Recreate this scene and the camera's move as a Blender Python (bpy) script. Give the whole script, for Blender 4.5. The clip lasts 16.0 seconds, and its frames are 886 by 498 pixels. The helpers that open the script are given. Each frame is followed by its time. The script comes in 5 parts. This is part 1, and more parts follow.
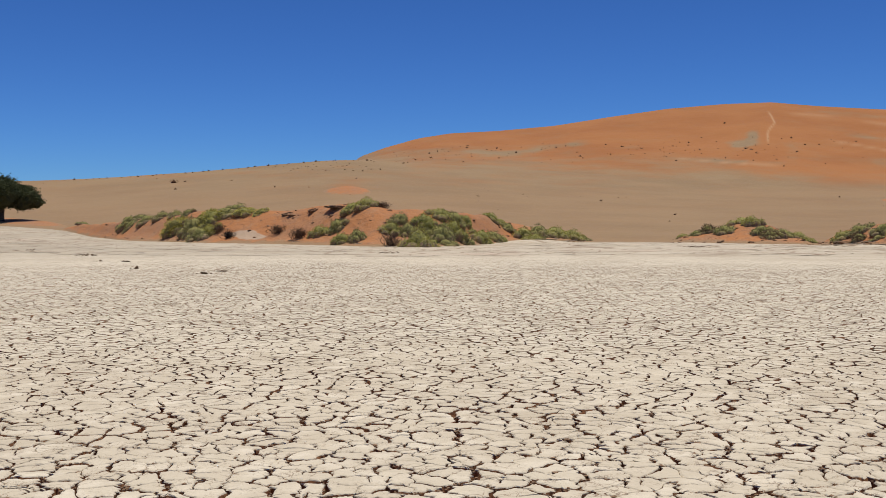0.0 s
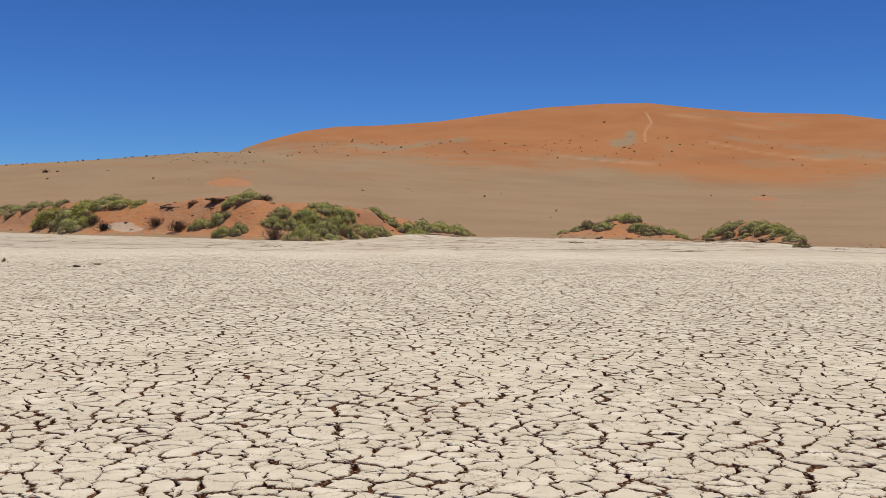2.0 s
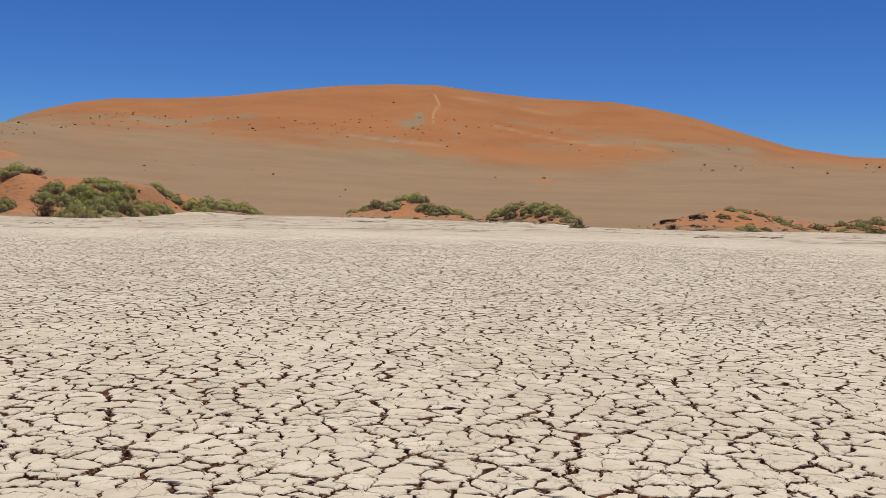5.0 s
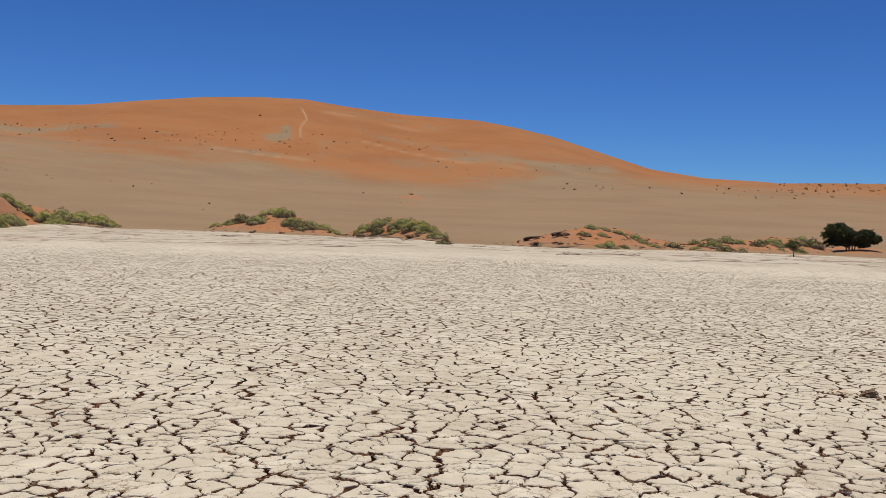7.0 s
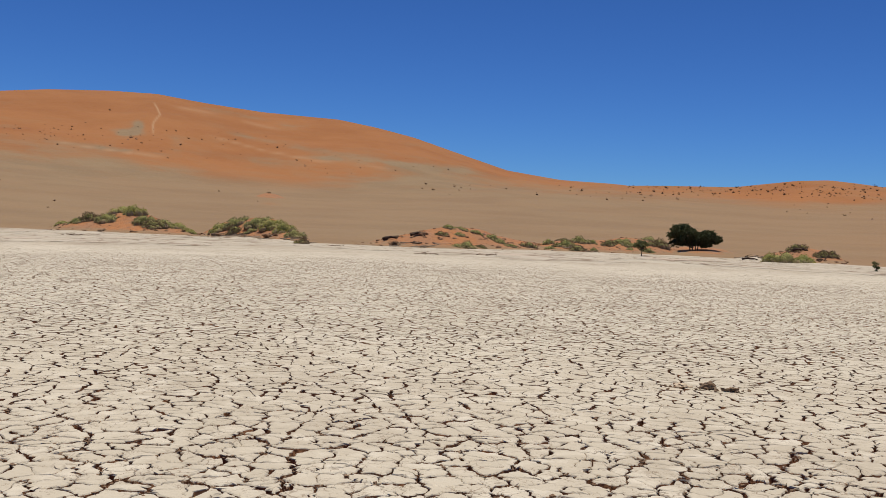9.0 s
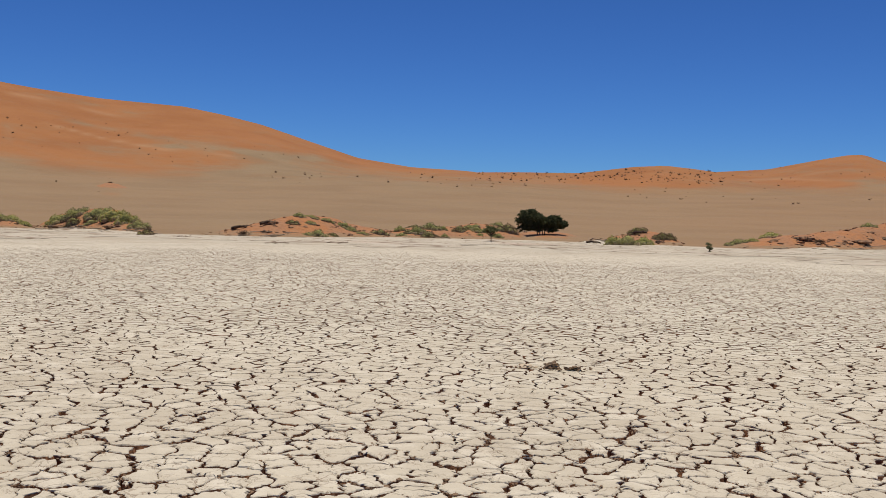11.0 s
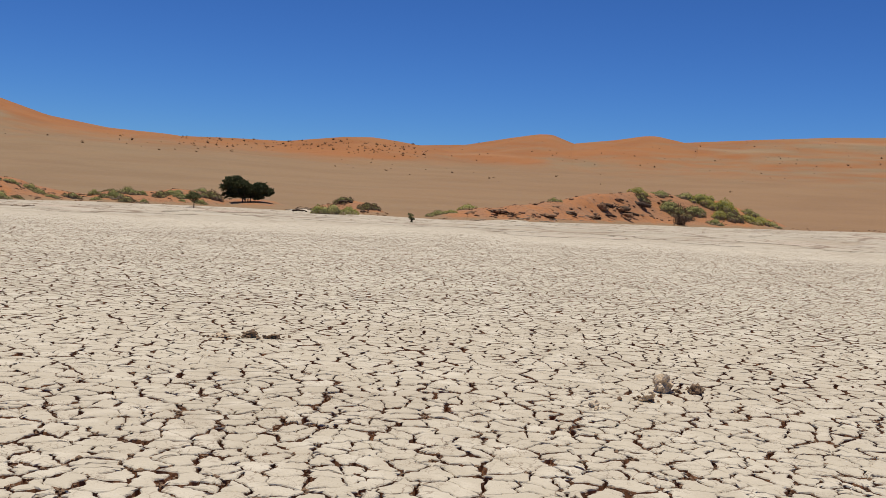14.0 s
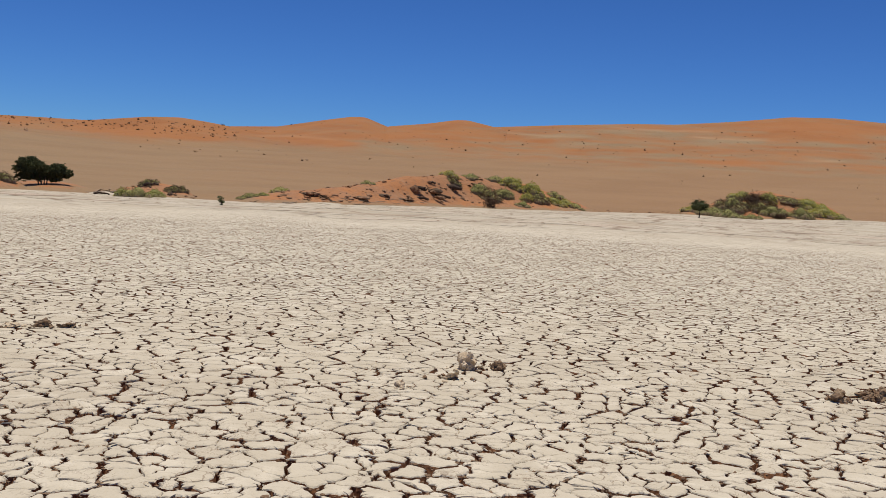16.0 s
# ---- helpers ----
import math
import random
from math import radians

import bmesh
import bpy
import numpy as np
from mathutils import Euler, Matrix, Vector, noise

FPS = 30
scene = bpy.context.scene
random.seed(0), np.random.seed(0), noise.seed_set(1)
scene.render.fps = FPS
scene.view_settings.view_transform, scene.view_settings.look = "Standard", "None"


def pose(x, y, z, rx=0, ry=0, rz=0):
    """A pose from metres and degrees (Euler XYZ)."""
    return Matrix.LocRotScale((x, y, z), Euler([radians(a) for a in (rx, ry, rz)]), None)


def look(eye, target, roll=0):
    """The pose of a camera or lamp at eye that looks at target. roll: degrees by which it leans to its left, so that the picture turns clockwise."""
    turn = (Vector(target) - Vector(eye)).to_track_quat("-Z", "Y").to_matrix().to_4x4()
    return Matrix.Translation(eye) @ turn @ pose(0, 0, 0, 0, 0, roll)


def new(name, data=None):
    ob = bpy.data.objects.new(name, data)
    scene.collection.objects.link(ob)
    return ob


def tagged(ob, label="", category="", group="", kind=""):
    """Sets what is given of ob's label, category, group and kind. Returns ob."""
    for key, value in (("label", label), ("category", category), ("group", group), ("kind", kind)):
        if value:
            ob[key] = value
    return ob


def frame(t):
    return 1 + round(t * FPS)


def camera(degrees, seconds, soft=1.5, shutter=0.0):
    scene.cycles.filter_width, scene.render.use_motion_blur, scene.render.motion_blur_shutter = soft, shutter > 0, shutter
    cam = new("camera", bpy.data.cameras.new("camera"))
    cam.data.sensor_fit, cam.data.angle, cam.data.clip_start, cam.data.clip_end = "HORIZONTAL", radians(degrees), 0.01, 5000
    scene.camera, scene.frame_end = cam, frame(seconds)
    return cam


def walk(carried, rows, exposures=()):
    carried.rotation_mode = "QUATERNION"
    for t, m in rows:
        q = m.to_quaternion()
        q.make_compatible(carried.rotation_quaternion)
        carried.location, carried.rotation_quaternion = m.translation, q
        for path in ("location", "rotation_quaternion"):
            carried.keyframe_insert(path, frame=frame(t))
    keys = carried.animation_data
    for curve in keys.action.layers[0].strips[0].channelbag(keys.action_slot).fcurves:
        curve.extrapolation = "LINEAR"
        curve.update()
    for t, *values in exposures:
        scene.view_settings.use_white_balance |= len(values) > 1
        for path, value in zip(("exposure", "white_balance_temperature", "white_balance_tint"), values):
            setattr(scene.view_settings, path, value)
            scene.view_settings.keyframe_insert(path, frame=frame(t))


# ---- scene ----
cam = camera(48.27, 16.0, soft=0.75)
PATH = [
    (0.0, -0.000, 0.000, 1.617, -0.00, -1.60, -0.00),
    (0.5, 0.008, 0.010, 1.612, -1.86, -1.64, -0.08),
    (1.0, 0.013, 0.022, 1.612, -3.43, -1.68, -0.20),
    (1.5, 0.017, 0.016, 1.610, -4.86, -1.70, -0.30),
    (2.0, 0.025, 0.013, 1.607, -6.67, -1.88, -0.57),
    (2.5, 0.033, 0.010, 1.605, -8.65, -2.06, -0.98),
    (3.0, 0.043, 0.011, 1.601, -11.26, -2.40, -0.80),
    (3.5, 0.043, 0.014, 1.601, -13.02, -2.65, -0.81),
    (4.0, 0.055, 0.012, 1.602, -15.02, -2.94, -1.02),
    (6.5, 0.099, 0.024, 1.605, -24.37, -2.00, -1.78),
    (7.0, 0.104, 0.012, 1.608, -26.47, -1.77, -2.00),
    (7.5, 0.108, 0.001, 1.608, -28.45, -1.60, -2.08),
    (8.0, 0.110, -0.006, 1.606, -30.58, -1.49, -2.44),
    (8.5, 0.121, -0.006, 1.604, -32.53, -1.46, -2.02),
    (9.0, 0.126, -0.015, 1.605, -34.61, -1.49, -2.28),
    (11.5, 0.187, -0.051, 1.596, -45.49, -2.16, -1.76),
    (12.0, 0.195, -0.050, 1.594, -47.89, -2.40, -2.50),
    (12.5, 0.205, -0.048, 1.590, -50.52, -2.61, -2.98),
    (13.0, 0.231, -0.050, 1.588, -54.47, -2.73, -2.90),
    (13.5, 0.246, -0.049, 1.586, -57.82, -2.85, -2.91),
    (14.0, 0.259, -0.068, 1.587, -60.00, -3.08, -3.01),
    (14.5, 0.268, -0.080, 1.587, -62.45, -3.26, -3.20),
    (15.0, 0.274, -0.092, 1.587, -64.72, -3.39, -3.16),
    (15.5, 0.277, -0.107, 1.587, -66.99, -3.48, -2.69),
    (16.0, 0.269, -0.145, 1.588, -70.74, -3.51, -3.09),
]
walk(cam, [(t, pose(x, y, z, 90 + pitch, roll, yaw)) for t, x, y, z, yaw, pitch, roll in PATH],
     exposures=[(0.0, 0.08), (2.0, 0.08), (4.0, 0.06), (6.5, 0.02), (9.0, 0.0), (12.5, 0.0), (16.0, 0.0)])

# ---------------------------------------------------------------- daylight
SUN_AZ, SUN_EL = 40.0, 85.0
world = bpy.data.worlds.new("desert_sky")
scene.world = world
world.use_nodes = True
wn, wl = world.node_tree.nodes, world.node_tree.links
wn.clear()
sky = wn.new("ShaderNodeTexSky")
sky.sky_type = "NISHITA"
sky.sun_disc = False
sky.sun_elevation, sky.sun_rotation = radians(SUN_EL), radians(SUN_AZ)
sky.altitude, sky.air_density, sky.dust_density, sky.ozone_density = 2500, 1.0, 0.0, 4.0
tone = wn.new("ShaderNodeMix")
tone.data_type, tone.blend_type = "RGBA", "MULTIPLY"
tone.inputs["Factor"].default_value = 1.0
tone.inputs["B"].default_value = (0.372, 0.642, 1.032, 1)
back = wn.new("ShaderNodeBackground")
back.inputs["Strength"].default_value = 0.057
wo = wn.new("ShaderNodeOutputWorld")
deep = wn.new("ShaderNodeGamma")
deep.inputs["Gamma"].default_value = 1.2
wl.new(sky.outputs["Color"], deep.inputs["Color"])
wl.new(deep.outputs["Color"], tone.inputs["A"])
wl.new(tone.outputs["Result"], back.inputs["Color"])
wl.new(back.outputs["Background"], wo.inputs["Surface"])

sun = new("sun", bpy.data.lights.new("sun", "SUN"))
sun.data.energy, sun.data.angle, sun.data.color = 4.1, radians(0.53), (1.0, 0.945, 0.83)
sun.matrix_world = look((200 * math.sin(radians(SUN_AZ)) * math.cos(radians(SUN_EL)), 200 * math.cos(radians(SUN_AZ)) * math.cos(radians(SUN_EL)), 200 * math.sin(radians(SUN_EL))), (0, 0, 0))

# ---------------------------------------------------------------- materials


class Nodes:
    """A short way to write a node material."""

    def __init__(self, name, rough=0.9):
        self.mat = bpy.data.materials.new(name)
        self.mat.use_nodes = True
        self.n, self.l = self.mat.node_tree.nodes, self.mat.node_tree.links
        self.bsdf = self.n["Principled BSDF"]
        self.bsdf.inputs["Roughness"].default_value = rough
        self.bsdf.inputs["Specular IOR Level"].default_value = 0.25
        self.co = self.n.new("ShaderNodeTexCoord").outputs["Object"]
        self.geo = self.n.new("ShaderNodeNewGeometry")
        self.where = self.geo.outputs["Position"]

    def put(self, socket, value):
        if hasattr(value, "is_linked"):
            self.l.new(value, socket)
        else:
            socket.default_value = (*value, 1) if isinstance(value, tuple) and len(value) == 3 and socket.type == "RGBA" else value

    def noise(self, scale, detail=4, rough=0.55, co=None, stretch=None):
        tex = self.n.new("ShaderNodeTexNoise")
        tex.inputs["Scale"].default_value, tex.inputs["Detail"].default_value, tex.inputs["Roughness"].default_value = scale, detail, rough
        co = co or self.where
        if stretch:
            m = self.n.new("ShaderNodeMapping")
            m.inputs["Scale"].default_value = stretch
            self.l.new(co, m.inputs["Vector"])
            co = m.outputs["Vector"]
        self.l.new(co, tex.inputs["Vector"])
        return tex.outputs["Fac"]

    def cells(self, scale, feature="DISTANCE_TO_EDGE", out="Distance", warp=0.0):
        tex = self.n.new("ShaderNodeTexVoronoi")
        tex.feature = feature
        tex.inputs["Scale"].default_value = scale
        co = self.where
        if warp:
            stray, add, amount = self.n.new("ShaderNodeTexNoise"), self.n.new("ShaderNodeVectorMath"), self.n.new("ShaderNodeVectorMath")
            stray.inputs["Scale"].default_value = scale * 1.6
            self.l.new(co, stray.inputs["Vector"])
            amount.operation = "SCALE"
            amount.inputs["Scale"].default_value = warp * 2
            self.l.new(stray.outputs["Color"], amount.inputs[0])
            self.l.new(co, add.inputs[0]), self.l.new(amount.outputs[0], add.inputs[1])
            co = add.outputs[0]
        self.l.new(co, tex.inputs["Vector"])
        return tex.outputs[out]

    def math(self, op, a, b=0.0, clamp=False):
        m = self.n.new("ShaderNodeMath")
        m.operation, m.use_clamp = op, clamp
        self.put(m.inputs[0], a), self.put(m.inputs[1], b)
        return m.outputs[0]

    def step(self, x, a, b, lo=0.0, hi=1.0):
        m = self.n.new("ShaderNodeMapRange")
        m.interpolation_type = "SMOOTHSTEP"
        for key, v in (("Value", x), ("From Min", a), ("From Max", b), ("To Min", lo), ("To Max", hi)):
            self.put(m.inputs[key], v)
        return m.outputs["Result"]

    def mix(self, fac, a, b, blend="MIX"):
        m = self.n.new("ShaderNodeMix")
        m.data_type, m.blend_type = "RGBA", blend
        self.put(m.inputs["Factor"], fac), self.put(m.inputs["A"], a), self.put(m.inputs["B"], b)
        return m.outputs["Result"]

    def attr(self, name):
        a = self.n.new("ShaderNodeAttribute")
        a.attribute_name = name
        return a.outputs["Fac"]

    def random(self):
        return self.n.new("ShaderNodeObjectInfo").outputs["Random"]

    def island(self):
        return self.geo.outputs["Random Per Island"]

    def bump(self, height, strength=0.5, distance=0.01, under=None):
        b = self.n.new("ShaderNodeBump")
        b.inputs["Strength"].default_value, b.inputs["Distance"].default_value = strength, distance
        self.l.new(height, b.inputs["Height"])
        if under:
            self.l.new(under, b.inputs["Normal"])
        return b.outputs["Normal"]

    def done(self, color, normal=None, rough=None):
        self.put(self.bsdf.inputs["Base Color"], color)
        if normal:
            self.l.new(normal, self.bsdf.inputs["Normal"])
        if rough is not None:
            self.put(self.bsdf.inputs["Roughness"], rough)
        return self.mat


CLAY, CLAY_DULL, CLAY_PALE = (0.570, 0.496, 0.377), (0.490, 0.417, 0.311), (0.695, 0.616, 0.487)
TAN, TAN_DULL = (0.268, 0.181, 0.098), (0.234, 0.156, 0.084)
ORANGE, ORANGE_DEEP = (0.335, 0.139, 0.047), (0.292, 0.114, 0.036)


def clay_colour(m):
    """Dry silt: large faint stains, small specks."""
    c = m.mix(m.step(m.noise(0.35, 3), 0.35, 0.7), CLAY, CLAY_DULL)
    c = m.mix(m.step(m.noise(3.0, 4), 0.45, 0.70, 0, 0.75), c, CLAY_PALE)
    c = m.mix(m.step(m.noise(28, 4, 0.7), 0.52, 0.72, 0, 0.5), c, CLAY_DULL)
    return m.mix(m.step(m.noise(90, 3, 0.7), 0.56, 0.70, 0, 0.45), c, (0.36, 0.29, 0.20))


def clay_material():
    m = Nodes("dried_mud", 0.93)
    c = clay_colour(m)
    for scale, wide, share in ((7.0, 0.045, 0.54), (13.0, 0.05, 0.57)):
        hair = m.math("MULTIPLY", m.step(m.cells(scale, warp=0.06), 0.0, wide, 1.0, 0.0), m.step(m.noise(scale * 0.35, 3), share - 0.05, share + 0.07))
        c = m.mix(m.math("MULTIPLY", hair, 0.75), c, (0.17, 0.105, 0.065))
    c = m.mix(m.step(m.island(), 0.0, 1.0, 0.0, 0.30), c, (0.47, 0.395, 0.288))
    c = m.mix(m.step(m.random(), 0.0, 1.0, 0.0, 0.18), c, CLAY_PALE)
    n = m.bump(m.noise(9, 5, 0.6), 0.75, 0.035)
    n = m.bump(m.noise(70, 4, 0.65), 0.5, 0.006, n)
    return m.done(c, n)


def crack_shade_material():
    m = Nodes("crack_floor_shade", 0.95)
    # clay on the crack floor, its deep shade put into the dark brown
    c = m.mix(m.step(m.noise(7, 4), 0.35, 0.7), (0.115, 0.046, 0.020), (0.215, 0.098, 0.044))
    return m.done(c, m.bump(m.noise(40, 3), 0.8, 0.02))


def sand_colours(m, orange):
    """Tan gravelly sand passing into orange dune sand by the given share."""
    streak = m.noise(0.02, 5, 0.6, stretch=(1.0, 1.0, 3.0))
    o = m.math("ADD", orange, m.math("MULTIPLY", m.math("SUBTRACT", streak, 0.5), m.math("MULTIPLY", m.attr("mottle"), 0.7)))
    o = m.math("ADD", o, m.math("MULTIPLY", m.math("SUBTRACT", m.noise(0.07, 5, 0.65), 0.5), m.math("MULTIPLY", m.attr("mottle"), 1.3)))
    o = m.step(o, -0.12, 1.05)
    tan = m.mix(m.step(m.noise(0.05, 4), 0.35, 0.7), TAN, TAN_DULL)
    tan = m.mix(m.step(m.noise(1.2, 5, 0.7), 0.48, 0.75, 0, 0.4), tan, (0.36, 0.25, 0.15))
    red = m.mix(m.step(m.noise(0.03, 4), 0.35, 0.7), ORANGE, ORANGE_DEEP)
    red = m.mix(m.step(m.noise(0.5, 5, 0.7), 0.5, 0.8, 0, 0.35), red, (0.365, 0.166, 0.070))
    return m.mix(m.math("MULTIPLY", m.attr("pale"), 0.8), m.mix(o, tan, red), (0.43, 0.255, 0.135))


def broad_cracks(m, c):
    """Long silted cracks that part the rim of the pan into slabs of several metres."""
    for scale, wide, share in ((0.085, 0.030, 0.44), (0.19, 0.040, 0.50)):
        lines = m.step(m.cells(scale, warp=0.28 / scale), 0.0, wide, 1.0, 0.0)
        lines = m.math("MULTIPLY", lines, m.step(m.noise(scale * 1.3, 4), share - 0.05, share + 0.06))
        c = m.mix(m.math("MULTIPLY", lines, 0.8), c, (0.235, 0.165, 0.108))
    return c


def ground_material():
    m = Nodes("pan_and_sand", 0.95)
    clay = clay_colour(m)
    shore = m.n.new("ShaderNodeCombineXYZ")
    m.l.new(m.attr("along"), shore.inputs["X"]), m.l.new(m.attr("out"), shore.inputs["Y"])
    band = m.noise(0.30, 5, 0.65, shore.outputs["Vector"], (0.42, 1.0, 1.0))
    fleck = m.noise(1.1, 5, 0.7, shore.outputs["Vector"], (0.6, 1.0, 1.0))
    rim = m.mix(m.step(m.noise(0.16, 5, 0.62), 0.40, 0.68), (0.50, 0.437, 0.332), (0.43, 0.368, 0.275))
    rim = m.mix(m.step(band, 0.47, 0.60, 0, 0.8), rim, (0.40, 0.32, 0.225))
    rim = m.mix(m.step(fleck, 0.56, 0.66, 0, 0.7), rim, (0.30, 0.225, 0.155))
    pink = m.step(m.math("ADD", m.attr("sand"), m.math("MULTIPLY", band, 0.5)), 0.22, 0.5)
    rim = m.mix(m.math("MULTIPLY", pink, 0.5), rim, (0.47, 0.355, 0.26))
    rim = broad_cracks(m, rim)
    fine = m.math("MULTIPLY", m.step(m.cells(3.4), 0.0, 0.06, 1.0, 0.0), 0.55)
    clay = m.mix(fine, clay, (0.20, 0.145, 0.10))
    rim = m.mix(m.math("MULTIPLY", m.attr("stain"), 0.75), rim, (0.37, 0.315, 0.235))
    clay = m.mix(m.attr("rim"), clay, rim)
    edge = m.math("ADD", m.attr("sand"), m.math("MULTIPLY", m.math("SUBTRACT", m.noise(0.35, 4), 0.5), 0.5))
    sand = sand_colours(m, m.attr("orange"))
    c = m.mix(m.step(edge, 0.42, 0.60), clay, sand)
    n = m.bump(m.noise(1.3, 5, 0.6), 0.5, 0.15)
    n = m.bump(m.noise(14, 3, 0.6), 0.4, 0.02, n)
    return m.done(c, n)


def dune_material():
    m = Nodes("dune_sand", 0.95)
    c = sand_colours(m, m.attr("orange"))
    n = m.bump(m.noise(0.25, 5, 0.6), 0.6, 0.6)
    n = m.bump(m.noise(2.5, 3, 0.6), 0.4, 0.1, n)
    return m.done(c, n)


def hummock_material():
    m = Nodes("hummock_sand", 0.95)
    c = m.mix(m.step(m.noise(0.35, 4), 0.35, 0.68), (0.40, 0.170, 0.066), (0.345, 0.170, 0.085))
    c = m.mix(m.step(m.noise(0.8, 5, 0.65), 0.50, 0.70, 0, 0.6), c, (0.34, 0.20, 0.115))
    c = m.mix(m.step(m.noise(2.6, 5, 0.72), 0.50, 0.68, 0, 0.75), c, (0.23, 0.125, 0.075))
    low = m.step(m.math("ADD", m.attr("rise"), m.math("MULTIPLY", m.math("SUBTRACT", m.noise(0.9, 4), 0.5), 0.7)), 0.05, 0.30)
    c = m.mix(low, (0.285, 0.182, 0.10), c)
    c = m.mix(m.math("MULTIPLY", m.step(m.math("ADD", m.attr("bare"), m.math("SUBTRACT", m.noise(1.2, 5, 0.7), 0.5)), 0.35, 0.75), 0.75), c, (0.43, 0.345, 0.255))
    n = m.bump(m.noise(2.4, 5, 0.65), 0.7, 0.2)
    return m.done(c, m.bump(m.noise(11, 3), 0.5, 0.03, n))


def leaf_material(name, dark, mid, light, through_light=0.45):
    m = Nodes(name, 0.85)
    m.bsdf.inputs["Specular IOR Level"].default_value = 0.1
    c = m.mix(m.step(m.noise(1.1, 3), 0.35, 0.65), mid, light)
    c = m.mix(m.step(m.island(), 0.0, 1.0, 0.0, 0.5), c, dark)
    c = m.mix(m.step(m.random(), 0.0, 1.0, 0.0, 0.4), c, mid)
    mat = m.done(c)
    leafy, blend = m.n.new("ShaderNodeBsdfTranslucent"), m.n.new("ShaderNodeMixShader")
    blend.inputs["Fac"].default_value = through_light
    m.l.new(c, leafy.inputs["Color"])
    m.l.new(m.bsdf.outputs["BSDF"], blend.inputs[1]), m.l.new(leafy.outputs["BSDF"], blend.inputs[2])
    m.l.new(blend.outputs["Shader"], m.n["Material Output"].inputs["Surface"])
    return mat


def plain_material(name, a, b, scale=6.0, rough=0.9, bump=0.02):
    m = Nodes(name, rough)
    c = m.mix(m.step(m.noise(scale, 5, 0.65), 0.35, 0.68), a, b)
    c = m.mix(m.step(m.random(), 0.0, 1.0, 0.0, 0.35), c, a)
    return m.done(c, m.bump(m.noise(scale * 3, 4), 0.7, bump))


def litter_material():
    """Dead brown stems low down, green-brown higher up a bush."""
    m = Nodes("inner_thorn_litter", 0.9)
    up = m.n.new("ShaderNodeSeparateXYZ")
    m.l.new(m.co, up.inputs["Vector"])
    high = m.step(m.math("ADD", up.outputs["Z"], m.math("MULTIPLY", m.math("SUBTRACT", m.noise(3.0, 4), 0.5), 0.8)), 0.10, 0.45)
    brown = m.mix(m.step(m.noise(5.0, 4), 0.35, 0.65), (0.20, 0.135, 0.08), (0.28, 0.20, 0.12))
    c = m.mix(high, brown, m.mix(m.random(), (0.20, 0.195, 0.06), (0.26, 0.235, 0.08)))
    return m.done(c, m.bump(m.noise(9, 4), 0.9, 0.06))


# sides of the mud plates: shade inside the cracks painted as brown
M_WALL_SHADE = plain_material("shade_brown_crack_wall", (0.33, 0.157, 0.072), (0.21, 0.095, 0.043), 8.0)
M_CLAY, M_CRACK_SHADE, M_GROUND, M_DUNE, M_HUMMOCK = clay_material(), crack_shade_material(), ground_material(), dune_material(), hummock_material()
M_GREEN = leaf_material("thorny_green_stems", (0.235, 0.232, 0.066), (0.33, 0.322, 0.092), (0.41, 0.385, 0.125))
M_LIGHT = leaf_material("yellow_green_stems", (0.29, 0.27, 0.068), (0.41, 0.375, 0.095), (0.50, 0.45, 0.13))
M_OLIVE = leaf_material("grey_olive_stems", (0.19, 0.18, 0.08), (0.265, 0.25, 0.11), (0.33, 0.31, 0.145))
M_BROWN = leaf_material("dead_brown_stems", (0.10, 0.07, 0.042), (0.20, 0.145, 0.085), (0.28, 0.215, 0.125))
M_CORE = litter_material()
M_TREE = leaf_material("dark_acacia_leaves", (0.036, 0.043, 0.021), (0.072, 0.084, 0.038), (0.110, 0.122, 0.056), 0.2)
M_SAPLING = leaf_material("grey_green_sapling_leaves", (0.055, 0.06, 0.028), (0.13, 0.14, 0.065), (0.21, 0.22, 0.10))
M_BARK = plain_material("grey_brown_bark", (0.060, 0.045, 0.033), (0.12, 0.095, 0.07), 5.0)
M_DEAD = plain_material("dead_twigs", (0.095, 0.060, 0.036), (0.20, 0.132, 0.084), 4.0)
M_BLACK = plain_material("charred_wood", (0.022, 0.018, 0.015), (0.05, 0.04, 0.033), 5.0)
M_ROOT = plain_material("dead_root_crust", (0.16, 0.085, 0.045), (0.335, 0.195, 0.11), 3.0, bump=0.06)
M_CHAR = plain_material("dark_weathered_wood", (0.040, 0.026, 0.018), (0.105, 0.066, 0.043), 5.0)
M_BLEACHED = plain_material("bleached_wood", (0.25, 0.185, 0.125), (0.42, 0.335, 0.245), 5.0)
M_STONE = plain_material("caked_mud_lump", (0.50, 0.385, 0.26), (0.63, 0.51, 0.365), 12.0, bump=0.02)
M_STONE_DARK = plain_material("brown_mud_lump", (0.17, 0.105, 0.062), (0.32, 0.225, 0.14), 14.0, bump=0.02)
M_CRUMB = plain_material("brown_dirt_crumbs", (0.19, 0.115, 0.066), (0.33, 0.215, 0.13), 20.0)
M_FLAKE = plain_material("grey_brown_flakes", (0.27, 0.215, 0.15), (0.40, 0.34, 0.245), 9.0)


